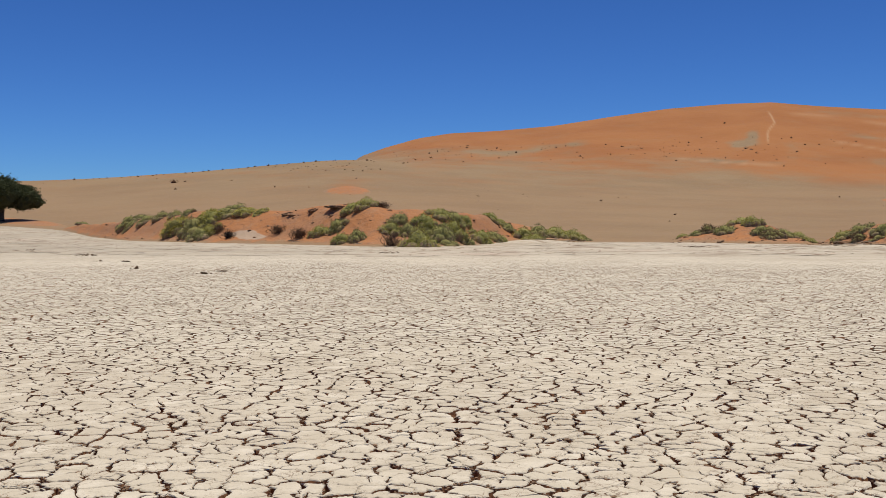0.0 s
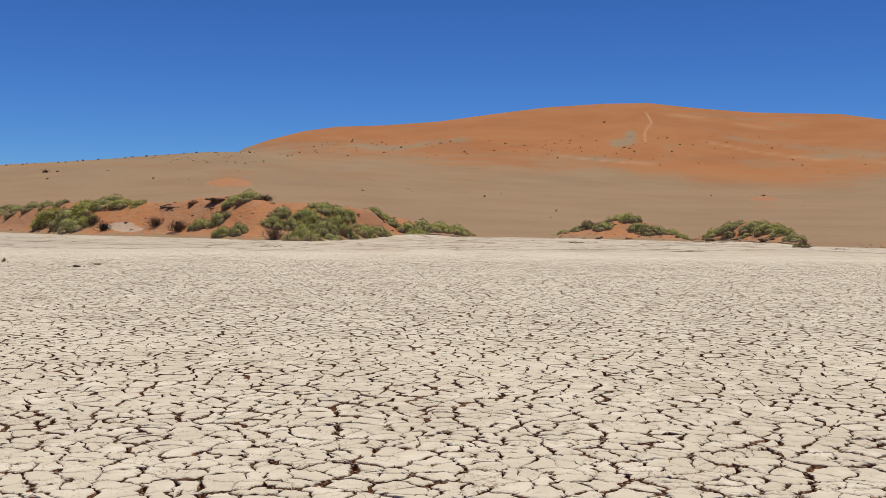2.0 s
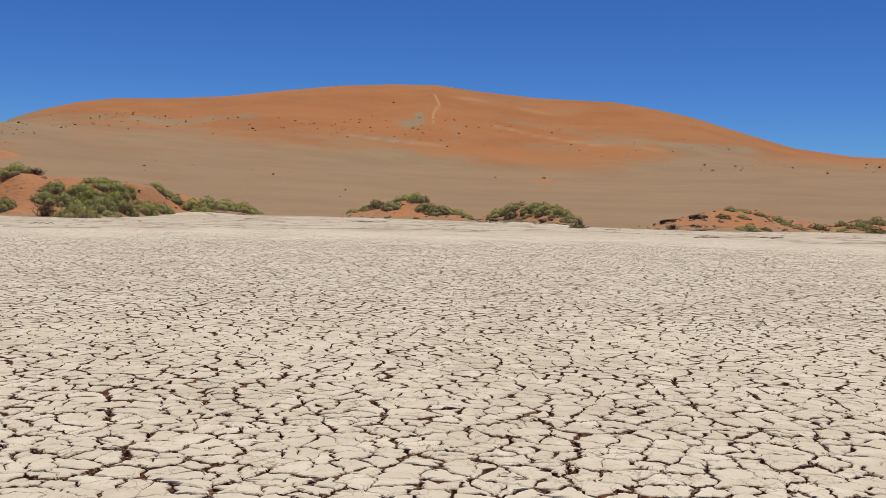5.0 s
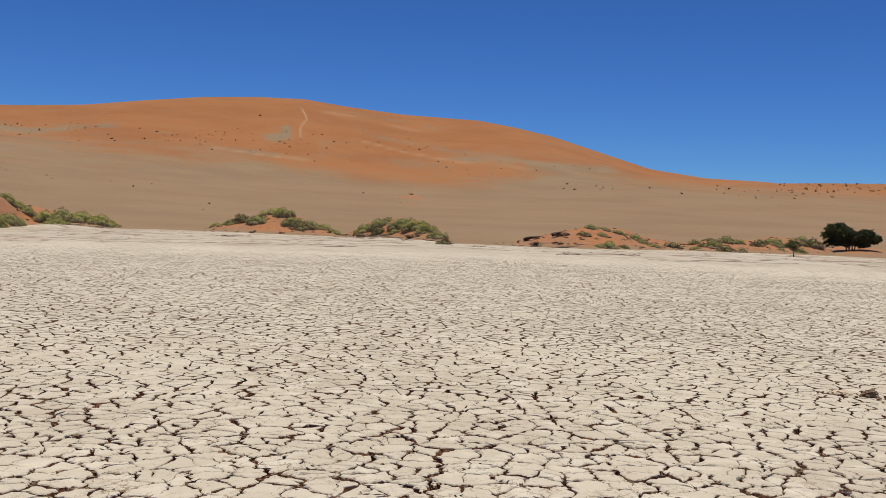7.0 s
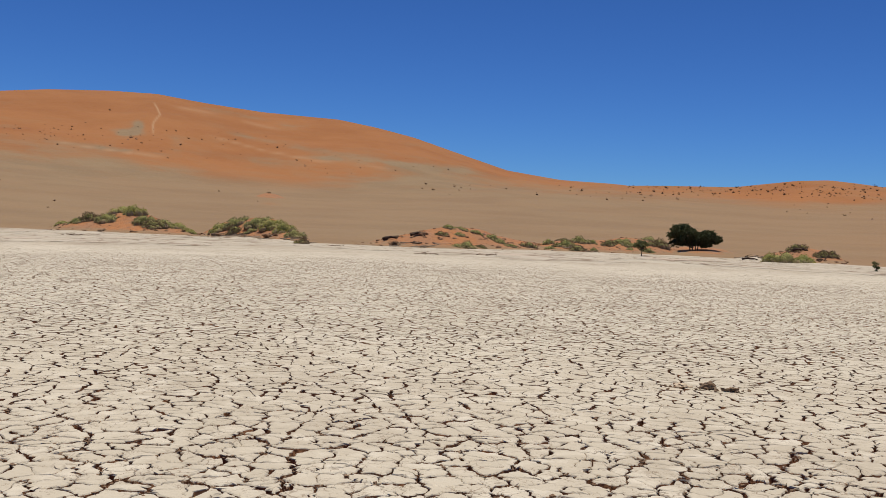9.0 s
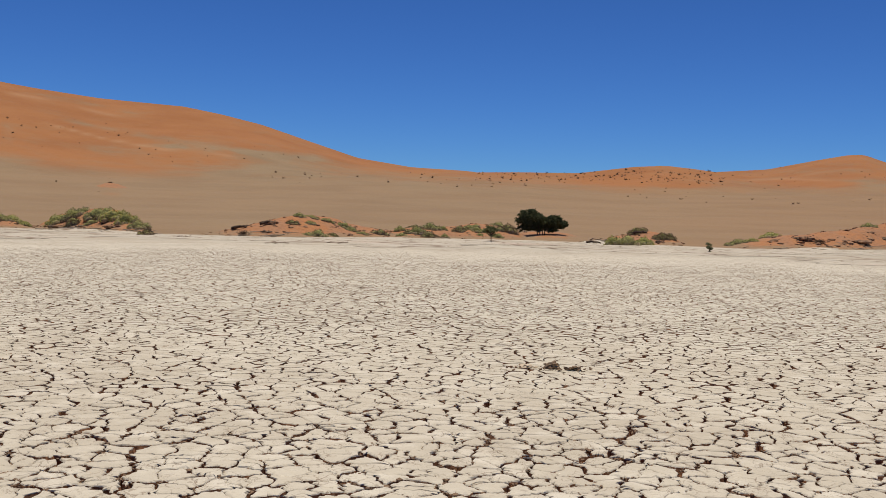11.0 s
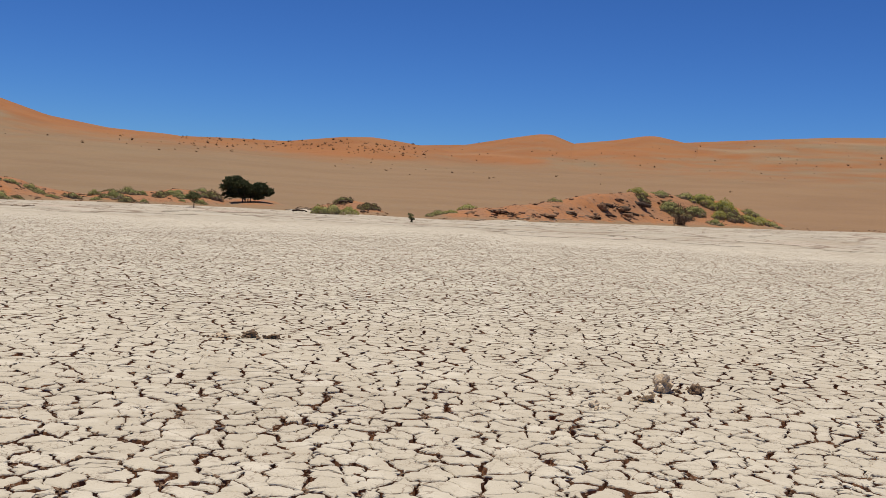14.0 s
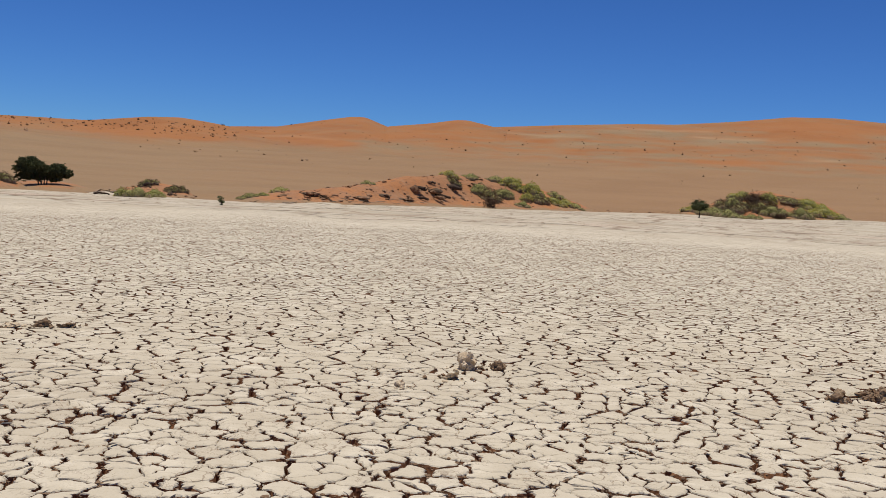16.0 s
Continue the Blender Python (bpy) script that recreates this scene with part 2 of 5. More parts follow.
def crust_material():
    m = Nodes("pale_rim_crust", 0.94)
    c = m.mix(m.step(m.noise(0.3, 5, 0.65), 0.38, 0.66), (0.515, 0.448, 0.342), (0.425, 0.360, 0.268))
    c = m.mix(m.step(m.noise(0.16, 4, 0.6), 0.52, 0.66, 0, 0.8), c, (0.50, 0.39, 0.295))
    c = m.mix(m.step(m.noise(1.3, 5, 0.7), 0.52, 0.66, 0, 0.75), c, (0.40, 0.31, 0.22))
    c = m.mix(m.step(m.noise(5.0, 4, 0.7), 0.56, 0.68, 0, 0.6), c, (0.30, 0.22, 0.15))
    c = m.mix(m.step(m.island(), 0, 1, 0, 0.4), c, (0.52, 0.445, 0.342))
    c = broad_cracks(m, c)
    c = m.mix(m.math("MULTIPLY", m.attr("stain"), 0.75), c, (0.37, 0.315, 0.235))
    return m.done(c, m.bump(m.noise(4, 5), 0.6, 0.05))


M_CRUST = crust_material()
M_SEAM = plain_material("silted_crust_seam", (0.21, 0.145, 0.092), (0.34, 0.25, 0.17), 2.0)
M_SHRUB = plain_material("dry_brown_shrub", (0.065, 0.029, 0.013), (0.120, 0.058, 0.026), 1.0)

# ---------------------------------------------------------------- the lie of the land
# Bearings are in degrees clockwise from +y, ranges in metres from the middle of the pan.


def bearing(x, y):
    return np.degrees(np.arctan2(x, y))


def spot(az, r):
    """The plan place at a bearing and a range."""
    return r * math.sin(radians(az)), r * math.cos(radians(az))


def hash01(ix, iy, seed):
    n = np.sin(ix * 127.1 + iy * 311.7 + seed * 74.7) * 43758.5453
    return n - np.floor(n)


def vnoise(x, y, seed=0):
    """Smooth value noise in -1..1, for arrays."""
    ix, iy = np.floor(x), np.floor(y)
    fx, fy = x - ix, y - iy
    fx, fy = fx * fx * (3 - 2 * fx), fy * fy * (3 - 2 * fy)
    a = hash01(ix, iy, seed) * (1 - fx) + hash01(ix + 1, iy, seed) * fx
    b = hash01(ix, iy + 1, seed) * (1 - fx) + hash01(ix + 1, iy + 1, seed) * fx
    return 2 * (a * (1 - fy) + b * fy) - 1


def fbm(x, y, octaves=4, seed=0):
    total, amp = 0.0, 0.5
    for k in range(octaves):
        total = total + amp * vnoise(x * 2 ** k + 17 * k, y * 2 ** k - 9 * k, seed + k)
        amp *= 0.5
    return total


def profile(knots, soften=0.8):
    """A smooth curve over the bearing through (bearing, value) knots."""
    grid = np.arange(-180, 180.01, 0.1)
    vals = np.interp(grid, [k[0] for k in knots], [k[1] for k in knots])
    w = int(soften / 0.1)
    ker = np.hanning(2 * w + 3)
    vals = np.convolve(np.pad(vals, w + 1, "edge"), ker / ker.sum(), "valid")
    return lambda az: np.interp(az, grid, vals)


def smooth(a, b, x):
    s = np.clip((x - a) / (b - a), 0, 1)
    return s * s * (3 - 2 * s)


# how far the pale clay reaches, and how high its rim lies
EDGE_R = profile([(-180, 95), (-60, 130), (-24, 128), (-21, 114), (-19.6, 101), (-18, 90), (-14, 78), (-9, 71), (-4, 64.5), (0, 65), (4, 77),
                  (10, 79), (15, 77), (22, 72), (27, 64), (33, 64), (40, 69), (48, 72), (55, 69), (60, 66), (66, 76), (72, 90), (80, 98),
                  (86, 104), (94, 110), (130, 110), (180, 95)], 0.9)
EDGE_Z = profile([(-180, 0.5), (-24, 1.05), (-21, 0.66), (-19.6, 0.1), (-18, 0), (74, 0), (80, 0.11), (84, 0.3), (89, 0.25), (94, 0.6), (180, 0.5)], 0.9)
# the tan sand apron behind it: the angle under which its upper end shows
APRON_R = 290.0
APRON_E = profile([(-180, 1.4), (-40, 1.7), (-22, 2.17), (-18, 2.43), (-13.3, 2.83), (-9.2, 3.27), (-6.6, 3.5), (-4, 3.55), (0, 3.3), (5, 3.0), (10, 2.6),
                   (16, 2.1), (22, 1.8), (28, 1.7), (33, 1.9), (38, 2.1), (45, 1.9), (54, 1.5), (64, 1.6), (72, 1.7), (80, 1.8), (95, 2.0), (180, 1.4)], 2.0)


def base_height(x, y):
    """Pan, rim and apron: the one sheet under everything."""
    r, az = np.hypot(x, y), bearing(x, y)
    re, ze = EDGE_R(az), EDGE_Z(az)
    z = ze * smooth(0.62, 1.0, r / re) + 0.05 * fbm(x / 9, y / 9, 3, 5) * smooth(45, 60, r)
    za = 1.6 + APRON_R * np.tan(np.radians(APRON_E(az)))
    u = np.clip((r - re) / (APRON_R - re), 0, 1)
    z = z + (za - ze) * (0.30 * u + 0.70 * u * u)
    # past the apron the ground falls away, then rolls on to the horizon
    far = np.maximum(r - APRON_R, 0)
    z = z + np.minimum(far, 40) * 0.025 - smooth(60, 700, far) * za * 0.55
    z = z + 0.25 * fbm(x / 28, y / 28, 4, 3) * smooth(3, 60, r - re) + 6 * fbm(x / 260, y / 260, 3, 8) * smooth(500, 1500, r)
    return z


# dunes: bearings from and to, range of the foot and of the crest, (bearing, skyline angle) along the crest
DUNES = [
    ("big", -7.5, 48.0, 255, 470, [(-7.5, 2.9), (-4.4, 3.86), (-3.4, 4.23), (-1.4, 4.79), (0.5, 5.08), (3.1, 5.2), (6.4, 5.47), (9.6, 5.93), (12.7, 6.31), (15.8, 6.49),
      (18.3, 6.5), (20.8, 6.19), (24, 5.88), (28.4, 5.69), (30.5, 5.35), (32.7, 4.88), (35.6, 3.99), (38.2, 3.19), (41.3, 2.75), (44.3, 2.63), (48, 2.3)]),
    ("low", 40.0, 70.0, 265, 400, [(40, 1.9), (43, 2.5), (47.6, 2.62), (50.9, 2.64), (54.1, 3.06), (55.8, 3.14), (57.2, 3.0), (58.4, 2.84), (60, 2.6), (62, 2.35), (65, 2.0), (70, 1.5)]),
]
DUNES += [
    ("crested", 55.5, 70.5, 300, 520, [(55.5, 2.2), (58, 2.8), (61.2, 3.0), (63.7, 3.51), (65.3, 3.8), (66.1, 3.82), (67.3, 3.38), (69, 2.9), (70.5, 2.4)]),
    ("peaked", 64.5, 77.0, 310, 500, [(64.5, 2.5), (67.3, 3.36), (69.7, 3.66), (71.3, 3.95), (72, 3.97), (73.4, 3.69), (75, 3.4), (77, 2.6)]),
    ("broad", 70.0, 118.0, 280, 540, [(70, 2.6), (73.4, 3.66), (77.5, 3.97), (81.3, 4.2), (83.8, 4.26), (86.9, 4.53), (89.8, 4.86), (92.1, 4.86), (94.3, 4.68), (100, 4.2), (108, 3.2), (118, 2.0)]),
]


CREST_E = {d[0]: profile([(-180, d[5][0][1])] + d[5] + [(180, d[5][-1][1])], 0.35) for d in DUNES}


def dune_lines(dune, az):
    """How far off a dune's foot and crest lie."""
    foot, crest = dune[3], dune[4]
    return foot + 12 * np.sin(np.radians(az * 13 + crest)), crest + 14 * np.sin(np.radians(az * 9 + foot)) + 6 * np.sin(np.radians(az * 31))


def dune_height(dune, x, y):
    """Height of a dune's surface; it dives under the ground sheet at its rim."""
    kind, a0, a1, foot, crest, line = dune
    r, az = np.hypot(x, y), bearing(x, y)
    el = CREST_E[kind](az)
    rf, rc = dune_lines(dune, az)
    top = 1.6 + rc * np.tan(np.radians(el))
    cx, cy = rc * np.sin(np.radians(az)), rc * np.cos(np.radians(az))
    fx, fy = rf * np.sin(np.radians(az)), rf * np.cos(np.radians(az))
    low = base_height(fx, fy) - 0.6
    sp = np.clip((r - rf) / (rc - rf), 0, 1)
    z = low + (top - low) * (0.55 * sp + 0.75 * sp ** 2 - 0.30 * sp ** 3)
    z = np.where(r < rf, np.minimum(z, base_height(x, y) - 0.6) - 0.08 * np.maximum(rf - r, 0), z)
    # swells and small ledges on the windward slope
    spur = np.exp(-np.abs(az - 16.6 - 1.8 * sp) / 0.9) if kind == "big" else 0.0
    z = z + 9.0 * spur * sp ** 2 * (1 - sp)
    z = z + (2.4 * fbm(x / 46, y / 46, 4, 11) + 0.35 * fbm(x / 9, y / 9, 2, 21)) * sp * (1 - sp) * 2.6
    z = z - np.maximum(r - rc, 0) * 0.42
    return z


# sand hummocks along the rim: depth of the crest behind the rim, half-depth, (bearing, crest height) knots
HUMMOCKS = [
    ("western", 5.5, 4.2, [(-21.56, 0.0), (-21.06, 0.0), (-19.91, 1.02), (-16.96, 1.67), (-14.54, 2.15), (-11.74, 2.42), (-9.21, 2.23), (-7.29, 2.45), (-5.67, 2.66), (-4.54, 2.81), (-3.07, 2.33), (-1.44, 2.27), (0.52, 2.14), (2.16, 1.9), (3.79, 1.34), (5.74, 0.87), (8.0, 0.16), (8.65, 0.0), (9.15, 0.0)]),
]
HUMMOCKS += [
    ("wreathed", 4.5, 3.4, [(12.54, 0.0), (13.04, 0.0), (14.11, 0.5), (15.36, 0.92), (16.62, 1.46), (17.9, 1.28), (19.2, 0.64), (20.5, 0.14), (20.89, 0.0), (21.39, 0.0)]),
    ("capped", 4.0, 3.2, [(20.4, 0.0), (20.9, 0.0), (22.11, 0.82), (23.4, 1.40), (25.04, 1.38), (26.2, 0.66), (27.14, 0.0), (27.64, 0.0)]),
    ("long", 4.5, 3.6, [(29.33, 0.0), (29.83, 0.0), (31.44, 0.3), (33.21, 0.86), (34.96, 1.48), (36.4, 1.25), (37.68, 0.78), (39.26, 0.43), (40.35, 0.31), (41.72, 0.71), (42.94, 0.69), (44.14, 0.66), (45.01, 0.95), (46.48, 0.86), (47.35, 0.66), (48.08, 0.13), (48.58, 0.0)]),
]
HUMMOCKS += [
    ("small", 4.5, 3.2, [(51.43, 0.0), (51.93, 0.0), (53.7, 0.46), (54.67, 0.79), (55.98, 0.63), (56.98, 0.05), (57.48, 0.0)]),
    ("rubbly", 5.5, 4.5, [(58.55, 0.0), (59.05, 0.0), (61.56, 0.62), (63.47, 0.8), (65.39, 1.28), (67.33, 1.79), (69.26, 2.48), (70.89, 2.78), (72.2, 2.82), (73.83, 2.76), (75.8, 2.26), (77.45, 1.43), (79.17, 0.24), (79.67, 0.0)]),
    ("overgrown", 5.0, 4.2, [(83.52, 0.0), (84.02, 0.0), (85.68, 0.82), (87.45, 2.22), (88.62, 2.86), (90.11, 2.30), (91.57, 1.66), (93.21, 0.04), (93.71, 0.0)]),
]
HUMMOCKS += [
    ("shaded", 9.0, 6.0, [(47.0, 0.0), (48.2, 0.3), (49.0, 0.4), (50.0, 0.4), (51.2, 0.1), (52.0, 0.0)]),
    ("broad", 15.0, 9.0, [(-30.0, 0.0), (-27.5, 0.6), (-24.3, 0.7), (-22.0, 0.4), (-20.5, 0.0)]),
    ("remote", 122.0, 6.0, [(-6.9, 0.0), (-6.3, 0.5), (-5.9, 0.8), (-5.4, 1.1), (-5.0, 0.9), (-4.2, 0.0)]),
    ("tiny", 155.0, 4.5, [(23.9, 0.0), (24.4, 1.0), (24.9, 1.0), (25.5, 0.0)]),
]
HUMMOCKS += [
    ("clay", -0.9, 1.7, [(1.4, 0.0), (2.2, 0.06), (3.2, 0.12), (4.3, 0.19), (5.2, 0.22), (6.2, 0.19), (7.4, 0.11), (8.6, 0.04), (9.2, 0.0)]),
    ("caked", -1.2, 1.6, [(20.2, 0.0), (20.9, 0.06), (22.0, 0.14), (23.2, 0.18), (24.6, 0.15), (25.8, 0.16), (26.9, 0.06), (27.6, 0.0)]),
    ("slabby", -0.3, 1.6, [(60.5, 0.0), (61.8, 0.08), (64.0, 0.16), (66.5, 0.14), (69.0, 0.18), (70.6, 0.24), (72.0, 0.18), (73.4, 0.08), (74.4, 0.0)]),
    ("strewn", -0.4, 1.3, [(50.6, 0.0), (51.2, 0.10), (52.0, 0.22), (52.8, 0.16), (53.6, 0.06), (54.4, 0.0)]),
]
CLAY_BANKS = ("clay", "caked", "slabby", "strewn")
HUMMOCK_A = {h[0]: profile([(-180, 0)] + h[3] + [(180, 0)], 0.5) for h in HUMMOCKS}


def hummock_height(h, x, y):
    kind, deep, half, knots = h
    az, r = bearing(x, y), np.hypot(x, y)
    d = r - EDGE_R(az) - deep
    a = HUMMOCK_A[kind](az)
    fall = np.where(d < 0, np.exp(-(d / half) ** 2 * 1.1), np.exp(-(d / (1.3 * half)) ** 2 * 1.1))
    lumps = 0.16 * fbm(x / 1.6, y / 1.6, 3, 31) + 0.25 * fbm(x / 4.5, y / 4.5, 2, 33)
    rise = a * fall
    return base_height(x, y) + rise + lumps * smooth(0.15, 1.0, rise) - 0.12 * (1 - smooth(0.02, 0.25, rise))


def surface(x, y):
    """The sand or clay that shows at a plan place."""
    x, y = np.asarray(x, float), np.asarray(y, float)
    z = base_height(x, y)
    az = bearing(x, y)
    for dune in DUNES:
        within = (az > dune[1]) & (az < dune[2])
        if within.any():
            z = np.where(within, np.maximum(z, dune_height(dune, x, y)), z)
    for h in HUMMOCKS:
        k = h[3]
        within = (az > k[0][0]) & (az < k[-1][0])
        if within.any():
            z = np.where(within, np.maximum(z, hummock_height(h, x, y)), z)
    return z


# how the tan gravelly sand passes into orange dune sand: the angle at which it turns, its share above and below
TURN_E = profile([(-180, 5), (-6, 4.2), (-3, 3.6), (0, 3.2), (4, 3.25), (10, 2.85), (14, 2.95), (18, 2.6), (22, 2.0), (25, 1.85), (29, 2.0), (33, 2.8), (36, 2.7), (40, 2.25),
                  (45, 2.1), (54, 1.8), (60, 2.1), (64, 2.0), (72, 2.2), (80, 2.2), (95, 2.4), (180, 3)], 2.0)
SHARE_UP = profile([(-180, 0.3), (-7, 0.3), (-3, 1.0), (30, 1.05), (45, 0.9), (55, 0.9), (66, 0.8), (73, 0.72), (78, 0.55), (84, 0.50), (90, 0.68), (100, 0.6), (180, 0.4)], 2.0)
SHARE_LOW = profile([(-180, 0.05), (45, 0.08), (60, 0.20), (75, 0.26), (85, 0.28), (180, 0.25)], 3.0)

# streaks where pale gravelly sand shows through: (bearing, angle) along each, breadth in degrees, how much
STREAKS = [
    ([(-3.1, 4.07), (0.5, 4.0), (4.5, 3.97), (6.8, 4.36), (8.7, 4.6)], 0.17, 1.0),
    ([(9.9, 4.12), (13.2, 4.74)], 0.10, 0.4),
    ([(12.9, 3.51), (16.2, 3.34), (19.4, 3.2)], 0.09, 0.8),
    ([(21.6, 4.75), (25.8, 4.09), (29.2, 3.63), (34.2, 3.0)], 0.14, 0.7),
    ([(26.0, 3.52), (30.8, 3.32), (37.0, 3.0)], 0.16, 0.8),
    ([(19.5, 5.96), (22.3, 5.79), (24.5, 5.35), (27.0, 5.04)], 0.13, 0.35),
    ([(18.5, 3.3), (26.0, 3.0), (36.5, 3.0)], 0.75, 0.42),
    ([(-3.5, 3.6), (8.0, 3.6), (17.0, 3.35)], 0.45, 0.35),
    ([(79.0, 3.55), (84.0, 3.62), (92.0, 3.45)], 0.14, 0.35),
    ([(72.0, 2.3), (80.0, 2.55), (86.0, 2.4), (97.0, 2.9)], 0.16, 0.22),
    ([(82.0, 3.2), (88.0, 3.25), (97.0, 3.0)], 0.07, 0.3),
    ([(74.0, 3.0), (79.0, 3.05), (84.0, 2.9)], 0.08, 0.25),
]


# patches of bare gravel (less orange) and of blown sand (more): bearing, angle, half-breadth, half-height, how much
PATCHES = [
    (16.90, 4.32, 0.70, 0.22, -1.5), (17.35, 4.68, 0.34, 0.26, -1.3), (19.4, 3.9, 0.35, 0.5, -0.3),
    (87.2, 3.42, 1.7, 0.13, -0.75), (92.8, 3.42, 2.2, 0.16, -0.6), (92.4, 2.62, 1.8, 0.12, -0.5), (82.2, 3.82, 1.6, 0.10, -0.5), (77.5, 3.35, 2.0, 0.12, -0.45),
    (67.6, 2.25, 2.8, 0.35, -0.4), (73.0, 2.75, 2.4, 0.10, -0.45), (80.5, 2.95, 2.6, 0.09, -0.4),
    (86.8, 2.25, 3.0, 0.24, 0.42), (80.0, 2.62, 2.2, 0.12, 0.3), (90.5, 4.35, 3.5, 0.35, 0.5), (63.5, 2.25, 2.6, 0.22, 0.4), (76.0, 3.0, 2.0, 0.10, 0.3), (95.0, 2.3, 1.8, 0.12, 0.3),
    (53.0, 2.2, 3.2, 0.25, 0.35), (56.8, 2.05, 1.6, 0.15, 0.4),
]
# the trodden path up the ridge, and wind-drawn streaks of paler sand: (bearing, angle) along each, breadth, how much
TRAILS = [
    ([(18.16, 4.30), (18.12, 4.87), (18.30, 5.15), (18.49, 5.39), (18.30, 5.78), (18.16, 5.98)], 0.055, 1.0),
    ([(19.2, 5.86), (20.4, 5.76), (21.6, 5.62)], 0.09, 0.45), ([(22.8, 5.35), (24.3, 5.06), (25.2, 4.95)], 0.08, 0.4),
    ([(13.1, 3.56), (15.8, 3.28), (18.9, 3.02)], 0.045, 0.6), ([(21.1, 4.42), (24.3, 3.71), (27.2, 3.30), (31.4, 3.0)], 0.06, 0.5),
    ([(84.5, 3.62), (87.0, 3.55), (89.0, 3.60)], 0.05, 0.6), ([(80.0, 3.95), (83.0, 3.9), (86.0, 3.95)], 0.05, 0.45), ([(90.5, 2.55), (93.0, 2.6)], 0.05, 0.5),
    ([(60.0, 2.4), (62.0, 2.5), (64.5, 2.45)], 0.06, 0.35), ([(74.0, 3.4), (76.5, 3.3), (79.0, 3.4)], 0.05, 0.4),
]


def pale_share(x, y, z):
    """How much pale loose sand shows."""
    az = bearing(x, y)
    el = np.degrees(np.arctan2(z - 1.6, np.maximum(np.hypot(x, y), 1.0)))
    share = 0.0 * az
    for line, wide, much in TRAILS:
        if abs(line[0][0] - line[-1][0]) < 1.0:  # runs uphill
            off = az - np.interp(el, [p[1] for p in line], [p[0] for p in line])
            ends = smooth(line[0][1] - 0.1, line[0][1] + 0.2, el) * (1 - smooth(line[-1][1] - 0.1, line[-1][1] + 0.1, el))
        else:
            off = el - np.interp(az, [p[0] for p in line], [p[1] for p in line])
            ends = smooth(line[0][0] - 0.3, line[0][0] + 0.8, az) * (1 - smooth(line[-1][0] - 0.8, line[-1][0] + 0.3, az))
        share = share + much * ends * np.exp(-(off / wide) ** 2)
    return np.clip(share, 0, 1)


def orange_share(x, y, z):
    az, r = bearing(x, y), np.hypot(x, y)
    el = np.degrees(np.arctan2(z - 1.6, np.maximum(r, 1.0)))
    low, up, turn = SHARE_LOW(az), SHARE_UP(az), TURN_E(az)
    share = low + (up - low) * smooth(turn - 0.55, turn + 0.75, el)
    for line, wide, much in STREAKS:
        mid = np.interp(az, [p[0] for p in line], [p[1] for p in line])
        ends = smooth(line[0][0] - 0.3, line[0][0] + 1.2, az) * (1 - smooth(line[-1][0] - 1.2, line[-1][0] + 0.3, az))
        share = share - much * ends * np.exp(-((el - mid - 0.10 * fbm(az * 0.7, el * 0.7, 3, 77)) / wide) ** 2) * (0.75 + 0.5 * fbm(az * 1.3, el * 3, 3, 78))
    for a, e, wide, high, much in PATCHES:
        u, v = (az - a + 0.5 * wide * fbm(az * 1.1, el * 4, 3, 79)) / wide, (el - e + 0.6 * high * fbm(az * 1.6, el * 5, 3, 80)) / high
        share = share + much * np.exp(-(u * u + v * v) ** 1.5)
    # thin level beds of gravel, most of them to the east
    beds = fbm(az * 0.55, el * 9.0, 4, 83)
    return share + beds * (0.22 + 0.40 * smooth(56, 76, az)) * smooth(1.2, 2.4, el)

# ---------------------------------------------------------------- ground, dunes and hummocks


def part(name, verts, faces, material, parent=None, label="", soft=True):
    """Links a mesh as one object, under a thing if one is given."""
    me = bpy.data.meshes.new(name)
    me.from_pydata([tuple(v) for v in verts], [], faces)
    me.materials.append(material)
    if soft:
        me.polygons.foreach_set("use_smooth", [True] * len(me.polygons))
    ob = new(name, me)
    if parent:
        ob.parent = parent
    if label:
        tagged(ob, label)
    return ob


def grid_faces(rows, cols, wrap=False):
    i, j = np.meshgrid(np.arange(rows - 1), np.arange(cols if wrap else cols - 1), indexing="ij")
    k = (j + 1) % cols
    return np.stack([i * cols + j, i * cols + k, (i + 1) * cols + k, (i + 1) * cols + j], -1).reshape(-1, 4)[:, ::-1].tolist()


def store(ob, name, values):
    ob.data.attributes.new(name, "FLOAT", "POINT").data.foreach_set("value", np.asarray(values, np.float32).ravel())


PLATES_R, PLATES_A = 43.0, (-29.0, 101.0)


def stain(x, y):
    """Where the rim of the pan is of greyer silt, to the west."""
    return np.clip(smooth(2, -14, bearing(x, y)) * (0.8 + 0.9 * fbm(x / 14, y / 14, 3, 57)), 0, 1)


